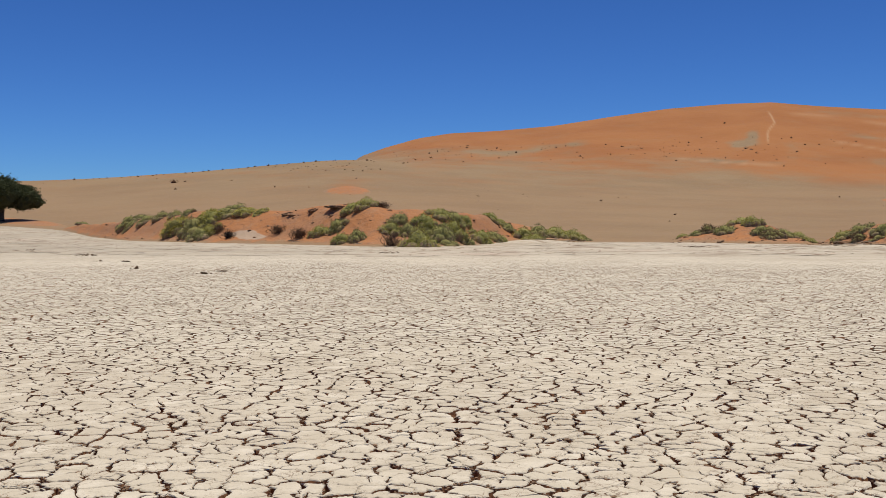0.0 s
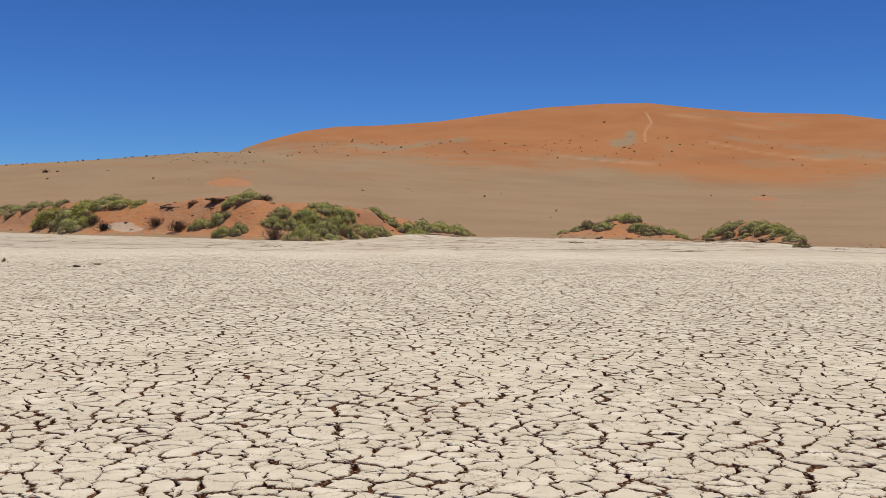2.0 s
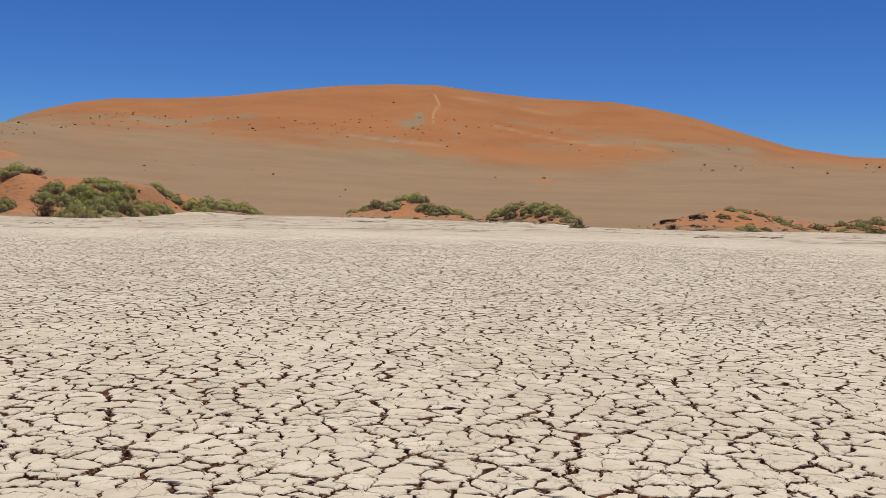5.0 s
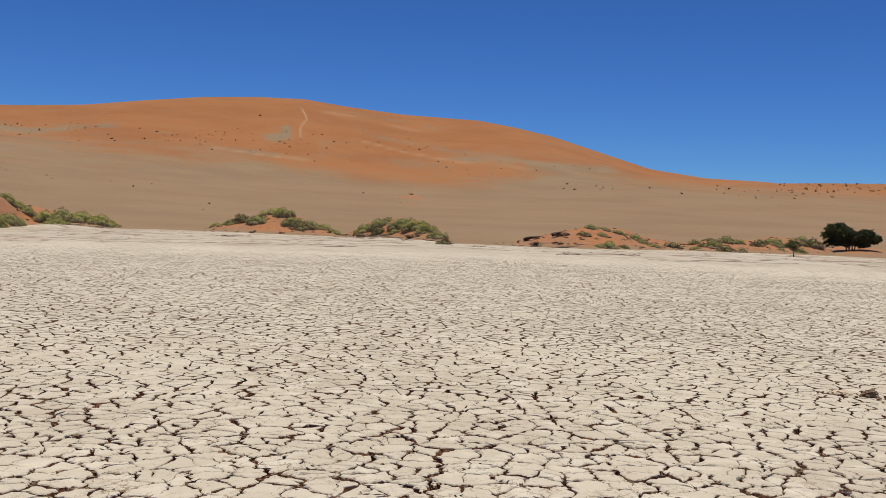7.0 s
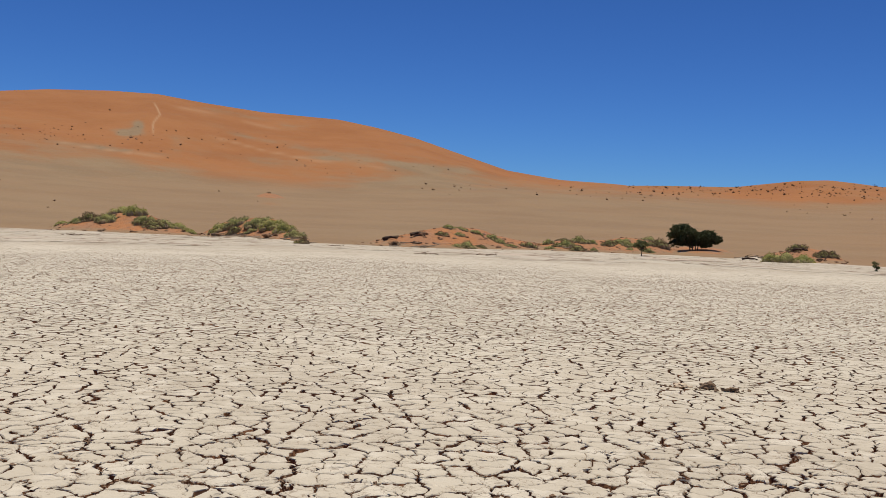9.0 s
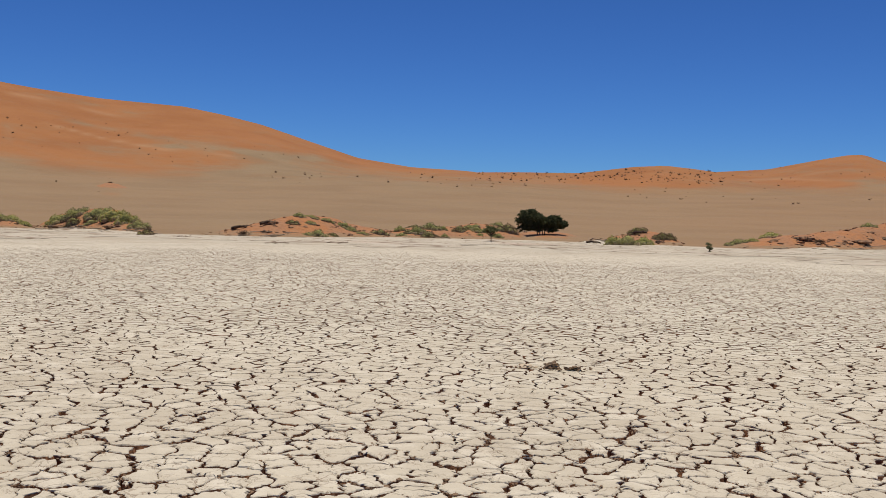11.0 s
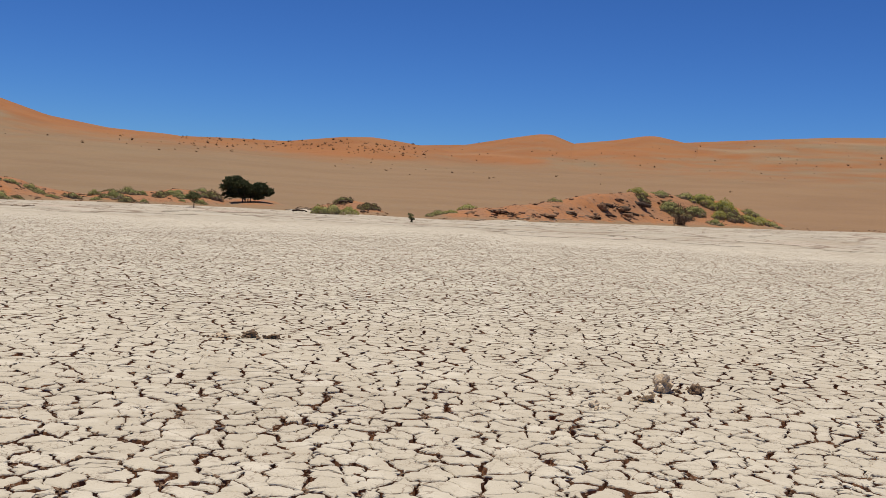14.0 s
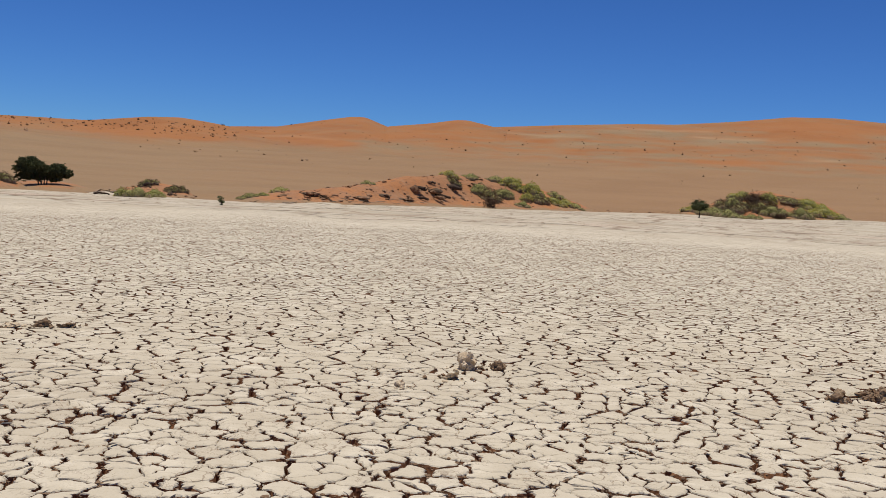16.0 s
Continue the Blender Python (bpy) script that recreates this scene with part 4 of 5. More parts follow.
def make_tree(name, az, r, trunk, lobes, leaves, size, label, category="tree", seed=1, leaf=None, solid=1.5):
    """trunk: (height of the fork, radius, leans); lobes in metres, x across the line of sight, y away."""
    rng = random.Random(seed)
    x, y, z = seat(az, r, 0.05)
    ob = new(name)
    ob.matrix_world = pose(x, y, z, 0, 0, -az)
    fork, rad, stems = trunk
    v, f, limbs = [], [], []
    for lean in stems:
        a, b = Vector((lean * 0.25, 0, -0.1)), Vector((lean * fork * 0.5, rng.gauss(0, 0.1) * fork, fork * 0.55))
        c = Vector((lean * fork, rng.gauss(0, 0.15) * fork, fork))
        stick(v, f, a, b, rad, rad * 0.8, 8), stick(v, f, b, c, rad * 0.8, rad * 0.62, 8)
        limbs.append(c)
    part("trunk", v, f, M_BARK, ob)
    cv, cf, clumps = leaf_cloud(rng, lobes, leaves, size)
    for lx, ly, lz, sx, sy, sz in lobes:
        bv, bf = blob(rng, 3, 0.7)
        n = len(cv)
        cv += [(a * sx * solid + lx, b * sy * solid + ly, c * sz * solid + lz) for a, b, c in bv]
        cf += [[i + n for i in q] for q in bf]
    part("crown", cv, cf, leaf or M_TREE, ob, soft=False)
    for c, s in rng.sample(clumps, min(len(clumps), 16)):
        near = min(limbs, key=lambda p: (p - c).length)
        bv, bf = [], []
        mid = near.lerp(c, 0.5) + Vector((rng.gauss(0, 0.06), rng.gauss(0, 0.06), 0.05)) * fork
        tube(bv, bf, [near, mid, c], [rad * 0.5, rad * 0.32, rad * 0.1], 5)
        part("limb", bv, bf, M_BARK, ob)
    return tagged(ob, label, category)


make_tree("acacia_tree", -24.05, 136.4, (1.9, 0.30, (0.1, -0.15)), [(-0.4, 0, 3.5, 2.9, 2.8, 2.0), (2.5, 0, 2.95, 2.0, 2.2, 1.5), (-3.6, 0, 3.1, 2.5, 2.4, 1.6), (3.9, 0, 2.4, 1.1, 1.3, 0.8)], 34000, 0.15,
          "large dark green camel thorn tree shading the sand", seed=4)
make_tree("acacia_tree", 48.98, 77.0, (0.6, 0.05, (-1.1, -0.4, 0.3, 0.9)),
          [(1.05 * x, y, 0.88 * z, 1.04 * a, b, 0.94 * c) for x, y, z, a, b, c in ((-0.95, 0, 1.72, 0.72, 0.7, 0.50), (-1.42, 0, 1.22, 0.50, 0.55, 0.40), (-0.40, 0.1, 1.45, 0.65, 0.7, 0.48), (0.28, 0, 1.18, 0.58, 0.6, 0.40), (0.92, 0, 1.36, 0.60, 0.6, 0.42),
           (1.50, 0, 1.00, 0.48, 0.5, 0.34), (1.02, 0.1, 0.80, 0.55, 0.5, 0.36), (-0.85, -0.1, 0.85, 0.65, 0.5, 0.42), (-1.25, 0.2, 0.55, 0.55, 0.5, 0.30), (-0.2, 0.3, 0.70, 0.60, 0.5, 0.36), (0.6, 0.5, 0.60, 0.60, 0.5, 0.30))], 21000, 0.075,
          "squat dark green thorn tree with a ragged two-lobed crown", seed=5, solid=0.85)
make_tree("thorn_sapling", 46.11, 64.0, (0.5, 0.035, (0.05,)), [(-0.02, 0, 0.76, 0.46, 0.4, 0.32)], 1500, 0.05, "small grey-green thorn sapling on the clay", "sapling", 6, M_SAPLING, 1.0)
make_tree("thorn_sapling", 58.44, 56.7, (0.22, 0.03, (0.0, 0.1)), [(-0.05, 0, 0.36, 0.18, 0.18, 0.2), (0.08, 0, 0.18, 0.15, 0.15, 0.14)], 700, 0.035, "tiny ragged thorn sapling on the clay", "sapling", 7, M_SAPLING, 0.5)
make_tree("thorn_sapling", 85.43, 89.4, (0.62, 0.06, (0.02,)), [(0.0, 0, 1.12, 0.72, 0.6, 0.48), (-0.3, 0, 0.98, 0.4, 0.4, 0.3)], 2600, 0.06, "small dark thorn tree standing alone on the clay", "sapling", 8)


# bushes, hummock by hummock: bearing, range, breadth, height

OLIVE_WEST = [(-20.00, 110.5, 1.64, 0.63), (-17.57, 91.5, 2.30, 1.05), (-16.91, 90.9, 1.56, 0.73), (-16.61, 88.8, 2.03, 0.91), (-15.76, 86.8, 1.79, 0.89),
    (-15.09, 85.5, 1.95, 0.88), (-14.39, 82.3, 1.41, 0.66), (-17.51, 90.3, 1.86, 0.62)]

LIGHT_WEST = [(-14.91, 81.2, 2.78, 1.76), (-14.08, 80.1, 2.74, 1.83), (-13.25, 79.9, 2.74, 1.55), (-12.37, 79.9, 2.74, 0.91), (-11.27, 78.4, 2.24, 0.72),
    (-10.48, 77.5, 1.33, 0.53), (-13.68, 78.0, 2.23, 1.25), (-13.16, 78.1, 1.78, 1.07)]

GREEN_WEST = [(-6.94, 69.6, 1.83, 0.87), (-5.94, 69.0, 1.66, 1.02), (-5.75, 66.1, 1.51, 0.98), (-4.97, 65.5, 1.27, 1.20), (-5.19, 70.1, 1.76, 0.64), (-4.38, 69.5, 1.75, 0.87)]

GREEN_MOUND = [(-3.07, 66.2, 1.66, 0.98), (-2.58, 67.4, 1.69, 0.92), (-1.51, 62.3, 2.28, 1.78), (-2.09, 66.0, 1.51, 1.13), (-1.05, 67.5, 1.93, 1.08), (-0.29, 69.1, 1.82, 0.71),
    (0.52, 70.0, 2.00, 0.88), (1.24, 72.2, 1.24, 0.82), (-0.29, 65.4, 2.09, 1.57), (0.52, 68.0, 1.94, 1.32), (-0.79, 66.6, 1.52, 1.29), (1.02, 67.9, 1.71, 1.16)]

GREEN_TAIL = [(2.00, 71.1, 2.03, 1.22), (2.81, 73.9, 1.94, 0.93), (3.30, 74.6, 1.28, 0.68), (0.20, 64.6, 1.48, 0.59), (2.75, 78.0, 1.60, 0.71), (3.30, 79.1, 1.36, 0.54),
    (3.63, 78.7, 1.62, 0.72), (4.61, 78.2, 1.97, 1.25), (5.42, 79.3, 2.26, 1.36), (6.39, 80.4, 2.57, 1.19), (7.36, 80.9, 2.31, 1.11), (8.00, 80.9, 1.39, 0.65),
    (5.26, 77.2, 1.76, 0.71)]

WREATH = [(13.65, 83.1, 1.23, 0.47), (14.43, 80.6, 1.56, 0.64), (14.99, 80.5, 1.65, 1.01), (16.00, 78.9, 1.80, 0.99), (16.78, 80.7, 1.84, 0.83), (17.42, 79.0, 1.62, 1.17),
    (17.91, 77.1, 1.50, 1.06), (18.40, 76.2, 1.74, 0.87), (19.04, 76.9, 1.76, 0.79), (19.78, 77.1, 1.59, 0.70), (20.34, 76.2, 1.04, 0.52)]

CAP = [(21.96, 73.6, 1.51, 0.92), (22.93, 72.9, 1.83, 0.92), (22.84, 71.2, 1.22, 0.98), (24.13, 70.8, 1.78, 0.81), (24.89, 69.3, 1.58, 0.87), (25.55, 68.2, 1.56, 1.01),
    (26.22, 66.5, 1.29, 0.84), (26.62, 60.3, 0.83, 0.62), (23.75, 70.0, 0.96, 0.48)]

LONG_HUMMOCK = [(35.06, 69.1, 0.95, 0.47), (35.70, 69.7, 1.03, 0.36), (34.66, 67.2, 0.84, 0.50), (35.62, 68.1, 0.86, 0.39), (36.67, 69.6, 0.87, 0.40),
    (36.19, 65.7, 1.28, 0.83), (35.55, 65.4, 0.67, 0.37), (37.02, 66.6, 0.76, 0.38), (37.63, 69.9, 1.04, 0.72), (38.08, 69.4, 0.87, 0.48), (38.65, 69.0, 0.87, 0.39)]

LONG_TAIL = [(40.82, 72.2, 0.82, 0.74), (40.92, 70.2, 0.72, 0.40), (41.66, 74.2, 1.10, 0.34), (41.80, 71.0, 1.30, 0.97), (42.64, 73.2, 1.42, 0.92), (43.30, 73.2, 0.75, 0.59),
    (43.44, 70.5, 0.64, 0.48), (44.29, 72.9, 1.08, 0.75), (44.88, 73.5, 1.26, 0.50), (45.33, 72.7, 1.00, 0.66), (45.48, 71.7, 0.65, 0.33), (46.54, 75.5, 1.21, 0.60),
    (46.98, 74.0, 1.44, 1.01), (46.51, 71.7, 0.90, 0.57)]

BROWN_MOUNDS = [(39.68, 70.3, 1.10, 0.62), (42.51, 70.2, 1.40, 0.66), (41.3, 71.0, 0.9, 0.5), (54.41, 72.8, 1.25, 0.62), (55.75, 70.6, 1.10, 0.72), (56.25, 71.2, 0.90, 0.60)]

SMALL_MOUNDS = [(53.09, 64.9, 1.26, 0.89), (53.83, 65.1, 1.64, 1.00), (54.74, 67.3, 1.38, 0.88), (59.83, 70.4, 1.45, 0.56), (60.61, 71.2, 0.98, 0.41),
    (61.55, 75.7, 1.56, 0.61), (66.57, 82.7, 1.13, 0.57)]

RUBBLY = [(71.25, 92.8, 1.70, 0.95), (72.40, 95.2, 1.74, 0.87), (71.44, 92.0, 1.47, 0.84), (73.84, 96.8, 1.99, 0.88), (74.66, 96.9, 2.43, 1.22), (75.10, 96.5, 1.65, 1.10),
    (72.90, 93.0, 2.34, 1.49), (73.44, 92.6, 2.33, 1.80), (74.38, 94.2, 2.15, 1.40), (75.99, 96.8, 2.43, 1.88), (75.69, 95.2, 1.63, 1.20), (75.55, 92.9, 1.49, 0.96),
    (76.34, 95.7, 1.97, 1.20), (77.30, 99.3, 1.70, 1.02), (77.32, 96.8, 2.21, 1.11), (77.97, 97.9, 2.01, 1.01), (78.53, 98.1, 1.91, 0.78)]

OVERGROWN = [(85.23, 105.8, 2.66, 1.09), (86.01, 103.9, 3.56, 1.54), (87.20, 105.8, 3.39, 1.69), (87.08, 99.7, 2.85, 1.25), (87.61, 108.5, 2.48, 0.99),
    (88.95, 108.8, 2.24, 1.12), (89.30, 106.0, 2.66, 1.45), (88.76, 106.6, 3.04, 1.46), (90.77, 106.7, 2.68, 2.68), (91.16, 110.4, 3.15, 1.89), (91.91, 109.2, 3.49, 2.00),
    (92.77, 109.7, 2.13, 1.25), (90.07, 109.9, 2.51, 0.88), (88.28, 98.9, 1.69, 0.79)]

for kind, rows in (("olive", OLIVE_WEST), ("light", LIGHT_WEST), ("green", GREEN_WEST), ("green", GREEN_MOUND), ("green", GREEN_TAIL), ("green", WREATH), ("green", CAP), ("olive", LONG_HUMMOCK), ("olive", LONG_TAIL), ("brown", BROWN_MOUNDS), ("green", SMALL_MOUNDS), ("light", RUBBLY), ("light", OVERGROWN)):
    for k, row in enumerate(rows):
        dead = k % 5 == 2 and rows in (LONG_HUMMOCK, LONG_TAIL, OVERGROWN, WREATH, CAP, RUBBLY)
        make_bush("brown" if dead else "olive" if kind not in ("olive", "brown") and k % 5 in (1, 3) else kind, *row)

DEAD = [(-12.22, 75.6, 1.04, 0.95), (-12.78, 77.5, 1.06, 1.06), (-9.51, 72.8, 1.16, 1.00), (-8.29, 70.3, 1.37, 1.20), (-2.98, 63.2, 1.23, 1.23), (-3.46, 69.8, 1.12, 0.72),
    (31.94, 64.4, 0.74, 0.59), (73.67, 90.0, 1.44, 1.34),
    (88.37, 107.7, 3.07, 1.60), (89.61, 105.1, 2.04, 0.84), (64.14, 74.1, 1.02, 0.51)]

for k, row in enumerate(DEAD):
    make_dead(*row, black=k == 0)

ROOTS = [(-8.86, 74.6, 1.53, 0.34), (-7.52, 73.1, 1.09, 0.42), (-6.00, 71.5, 1.63, 0.33), (31.73, 67.6, 1.31, 0.39), (33.31, 66.9, 1.15, 0.38), (33.23, 64.8, 0.74, 0.22),
    (24.90, 67.6, 1.16, 0.31), (23.74, 71.3, 0.81, 0.33), (52.05, 73.4, 1.26, 0.34), (55.70, 69.6, 0.64, 0.28), (63.16, 74.2, 1.70, 0.42), (67.69, 81.1, 1.85, 0.37),
    (66.08, 77.1, 1.59, 0.35), (69.31, 85.3, 1.46, 0.78), (71.46, 91.0, 1.35, 0.73), (70.29, 87.4, 1.50, 0.60), (70.47, 86.8, 1.78, 0.40), (68.68, 82.5, 1.88, 0.28),
    (60.15, 67.5, 0.77, 0.15), (15.68, 76.2, 0.61, 0.26), (17.33, 75.0, 0.51, 0.21), (19.98, 75.6, 0.43, 0.26), (21.98, 72.2, 1.24, 0.33), (23.10, 70.3, 0.80, 0.32)]

for row in ROOTS:
    make_roots(*row)

TWIGS = [(-20.07, 49.8, 1.7, 0.14), (-17.82, 41.5, 0.35, 0.10), (-3.08, 50.6, 1.16, 0.09), (14.31, 63.3, 1.30, 0.11),
    (-22.68, 59.6, 0.7, 0.12), (-12.62, 32.6, 0.42, 0.06), (14.22, 63.3, 1.59, 0.14), (28.69, 58.5, 1.00, 0.13), (37.43, 53.2, 1.52, 0.09), (33.94, 50.7, 1.74, 0.09)]

for row in TWIGS:
    make_twigs(*row)

LOGS = [(31.75, 67.0, 1.15, 0.16, 0.22, 12), (33.25, 66.6, 1.00, 0.16, 0.20, 18), (33.2, 64.9, 0.75, 0.10, 0.04, -4), (69.45, 85.6, 1.5, 0.34, 0.25, -22), (69.7, 84.6, 1.2, 0.22, 0.1, 8),
        (71.5, 90.8, 1.3, 0.52, 0.12, -8), (70.85, 87.6, 1.6, 0.30, 0.15, 14), (63.35, 74.3, 1.5, 0.16, 0.18, 6), (52.0, 68.0, 1.0, 0.12, 0.16, 15), (54.6, 72.2, 1.0, 0.16, 0.16, 10), (70.2, 88.6, 0.9, 0.2, 0.1, 30)]
for k, row in enumerate(LOGS):
    make_log(*row, 300 + k)

branch_rng = random.Random(23)
for a0, a1, off, count in ((20.6, 27.2, -1.0, 24), (60.6, 74.0, -0.6, 20), (51.0, 53.0, -0.6, 6), (-8.8, -4.0, -0.2, 4), (5.0, 8.0, -0.4, 5), (30.0, 36.0, 0.2, 6), (41.0, 44.0, 0.0, 5)):
    for k in range(count):
        a = branch_rng.uniform(a0, a1)
        make_branch(a, float(EDGE_R(a)) + off + branch_rng.gauss(0, 0.9), branch_rng.uniform(0.5, 1.5), branch_rng.uniform(0.015, 0.04), 400 + k + int(a0 * 10))


# tiny far shrubs on the slopes: bearings, angles between which they show, how many
SCATTER = [(-22, -9, 1.4, 2.9, 9), (-9, -2, 2.3, 3.6, 16), (-3, 14, 3.3, 4.5, 110), (12, 26, 2.8, 4.7, 70), (26, 36, 2.0, 3.8, 24), (33, 48, 1.4, 2.5, 34), (-10, 30, 0.2, 2.0, 22),
           (45, 59, 1.95, 2.95, 300), (50, 70, 0.3, 2.0, 24), (59, 76, 1.9, 3.5, 60), (74, 96, 1.6, 4.2, 115), (70, 96, 0.4, 1.7, 16)]
LONE = [(-15.2, 2.15, 2.4), (-14.6, 2.2, 1.2), (6.5, 4.2, 1.6), (15.84, 5.42, 1.5), (17.0, 4.0, 1.6), (17.3, 3.93, 1.4), (24.6, 1.3, 1.6), (60.4, 2.3, 1.2), (12.9, 0.0, 1.0), (89.6, 0.5, 1.2), (34.8, 3.1, 1.2)]


def far_hit(az, el):
    """The range at which a line of sight rising by el meets the land."""
    r = np.arange(EDGE_R(az) + 8, 560, 1.0)
    z = surface(r * math.sin(radians(az)), r * math.cos(radians(az)))
    up = np.degrees(np.arctan2(z - 1.6, r)) >= el
    return float(r[np.argmax(up)]) if up.any() else None


def tuft_mesh(seed):
    rng = random.Random(seed)
    verts, faces = stems_mesh(seed, 48, 0.3, 0.0)
    v, f = blob(rng, 1, 0.4)
    n = len(verts)
    verts += [(x * 0.8, y * 0.8, max(z * 1.3, -0.1)) for x, y, z in v]
    faces += [[i + n for i in q] for q in f]
    return verts, faces


TUFTS = [data_of("tuft", *tuft_mesh(90 + k), m) for k, m in enumerate((M_SHRUB, M_SHRUB, M_ROOT, M_SHRUB))]
far_rng = random.Random(11)
spots = [(az, el, s) for az, el, s in LONE]
for a0, a1, e0, e1, n in SCATTER:
    spots += [(far_rng.uniform(a0, a1), e0 + (e1 - e0) * far_rng.betavariate(2.2, 1.6), 0.5 + 0.9 * far_rng.random() ** 2.5) for _ in range(n)]
# shrubs that stand against the sky along the western rise
spots += [(az + far_rng.uniform(-0.2, 0.2), float(APRON_E(az)) - 0.03, 0.45 + 0.8 * far_rng.random() ** 2) for az in np.linspace(-21, -4.2, 46)]
spots += [(far_rng.uniform(-10, -3.6), far_rng.uniform(2.9, 3.5), 0.4 + 0.5 * far_rng.random() ** 2) for _ in range(50)]
joined_v, joined_f, singles = [], [], 0
for az, el, s in spots:
    r = far_hit(az, el)
    if r is None:
        continue
    s = 0.82 * s * min(max(r / 300, 0.3), 1.0) * (1.25 if 45 < az < 59 else 1)
    x, y, z = seat(az, r, 0.05)
    m = Matrix.LocRotScale((x, y, z), Euler((0, 0, far_rng.uniform(0, 6.28))), (s * far_rng.uniform(0.7, 1.4), s * 0.9, s * far_rng.uniform(0.45, 0.8)))
    me = far_rng.choice(TUFTS)
    if s > 0.50 and singles < 299:
        singles += 1
        ob = new("small_shrub", me)
        ob.matrix_world = m
        tagged(ob, "small dark dry shrub on the sandy slope", "shrub", "shrubs on the dunes")
    else:
        n = len(joined_v)
        joined_v += [tuple(m @ v.co) for v in me.vertices]
        joined_f += [[i + n for i in p.vertices] for p in me.polygons]
tagged(part("tiny_tufts", joined_v, joined_f, M_SHRUB, soft=False), "tiny dark dry tufts strewn over the sandy slopes", "tufts", kind="stuff")

# rubble of dead roots and litter on the hummocks
rubble_rng = random.Random(17)
rv, rf = [], []
beds = [(61.5, 73.5, 6.5, 0.42)] * 260 + [(29.5, 47.5, 6.0, 0.26)] * 260 + [(-19, 8, 7.0, 0.26)] * 220 + [(13, 27, 5.0, 0.22)] * 140 + [(52, 57, 6.0, 0.3)] * 60 + [(75, 93, 7.0, 0.3)] * 120
for a0, a1, depth, most in beds:
    a = rubble_rng.uniform(a0, a1)
    x, y, z = seat(a, float(EDGE_R(a)) + rubble_rng.uniform(-0.6, depth))
    v, f = blob(rubble_rng, 1, 0.6, 0.7)
    s = 0.08 + most * rubble_rng.random() ** 2.5
    n = len(rv)
    rv += [(a * s * 1.4 + x, b * s + y, c * s * 0.8 + z) for a, b, c in v]
    rf += [[i + n for i in q] for q in f]
tagged(part("root_rubble", rv, rf, M_ROOT, soft=False), "brown rubble of broken roots strewn over the hummocks", "rubble", kind="stuff")


# ---------------------------------------------------------------- lumps lying on the pan


def make_lump(name, x, y, w, d, h, material, label, seed, dark=None, chunks=4, spread=0.42):
    """A lump of caked mud, broken into angular chunks, with crumbs fallen off round it."""
    rng = random.Random(seed)
    ob = new(name)
    ob.location = (x, y, 0.0)
    for k in range(chunks):
        v, f = blob(rng, 3 if w > 0.1 else 2, 0.75, 1.0)
        size = 1.0 if k == 0 else rng.uniform(0.35, 0.7)
        ox, oy = (0, 0) if k == 0 else (rng.gauss(0, spread) * w, rng.gauss(0, spread) * d)
        tip = 0.5 * min(1.0, 1.3 * h / w)
        lean = Euler((rng.gauss(0, tip), rng.gauss(0, tip), rng.uniform(0, 6.28))).to_matrix()
        pts = [lean @ Vector((a * w * size * 0.9, b * d * size * 0.9, c * h * size)) for a, b, c in v]
        part("lump" if k == 0 else "chunk", [(p.x + ox, p.y + oy, max(p.z + h * size * 0.36, -0.03)) for p in pts], f, dark if dark and k % 2 else material, ob, soft=False)
    for k in range(9):
        v, f = blob(rng, 1, 0.7, 0.7)
        s, t, u = rng.uniform(0.015, 0.05), rng.gauss(0, w * 0.8), rng.gauss(0, d * 0.8)
        part("crumb", [(a * s + t, b * s + u, c * s + s * 0.25) for a, b, c in v], f, dark or material, ob, soft=False)
    return tagged(ob, label, "mud lump", "lumps on the pan")


def make_slab(x, y, w, d, thick, tip, turn, label, seed):
    """A broken plate of mud tipped up on one edge."""
    rng = random.Random(seed)
    n = 11
    rim = [(w * 0.5 * (1 + 0.3 * rng.uniform(-1, 1)) * math.cos(6.283 * k / n), d * 0.5 * (1 + 0.3 * rng.uniform(-1, 1)) * math.sin(6.283 * k / n)) for k in range(n)]
    verts = [(a, b, -thick) for a, b in rim] + [(a, b, 0) for a, b in rim] + [(0.7 * a, 0.7 * b, 0.15 * thick) for a, b in rim]
    faces = [list(range(n))[::-1], list(range(2 * n, 3 * n))]
    faces += [[r * n + k, r * n + (k + 1) % n, (r + 1) * n + (k + 1) % n, (r + 1) * n + k] for r in (0, 1) for k in range(n)]
    ob = part("mud_slab", verts, faces, M_CLAY, soft=False)
    darken(ob, [0, 0] + [1] * n + [0] * n)
    ob.matrix_world = Matrix.LocRotScale((x, y, 0.5 * d * math.sin(tip) + thick * 0.6), Euler((tip, 0, turn)), (1, 1, 1))
    return tagged(ob, label, "mud slab", "lumps on the pan")


def darken(ob, walls, material=M_WALL_SHADE):
    """Gives the marked faces a darker material; on crack walls it stands for shade."""
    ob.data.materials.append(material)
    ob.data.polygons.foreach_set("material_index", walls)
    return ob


make_lump("mud_lump", 8.57, 2.44, 0.17, 0.17, 0.17, M_STONE, "upright pale brown lump of caked mud", 21)
make_lump("mud_lump", 8.70, 2.20, 0.13, 0.12, 0.08, M_STONE_DARK, "small dark brown lump of mud", 22)
make_lump("mud_lump", 7.52, 2.66, 0.085, 0.085, 0.065, M_STONE, "small round grey mud lump", 23, chunks=2)
make_lump("mud_lump", 8.05, 2.42, 0.15, 0.12, 0.045, M_STONE, "low broken crumbs of mud beside a lump", 24, M_CRUMB)
make_lump("mud_lump", 8.22, 6.79, 0.17, 0.11, 0.085, M_STONE_DARK, "dark upturned flake of dried mud", 25, chunks=3)
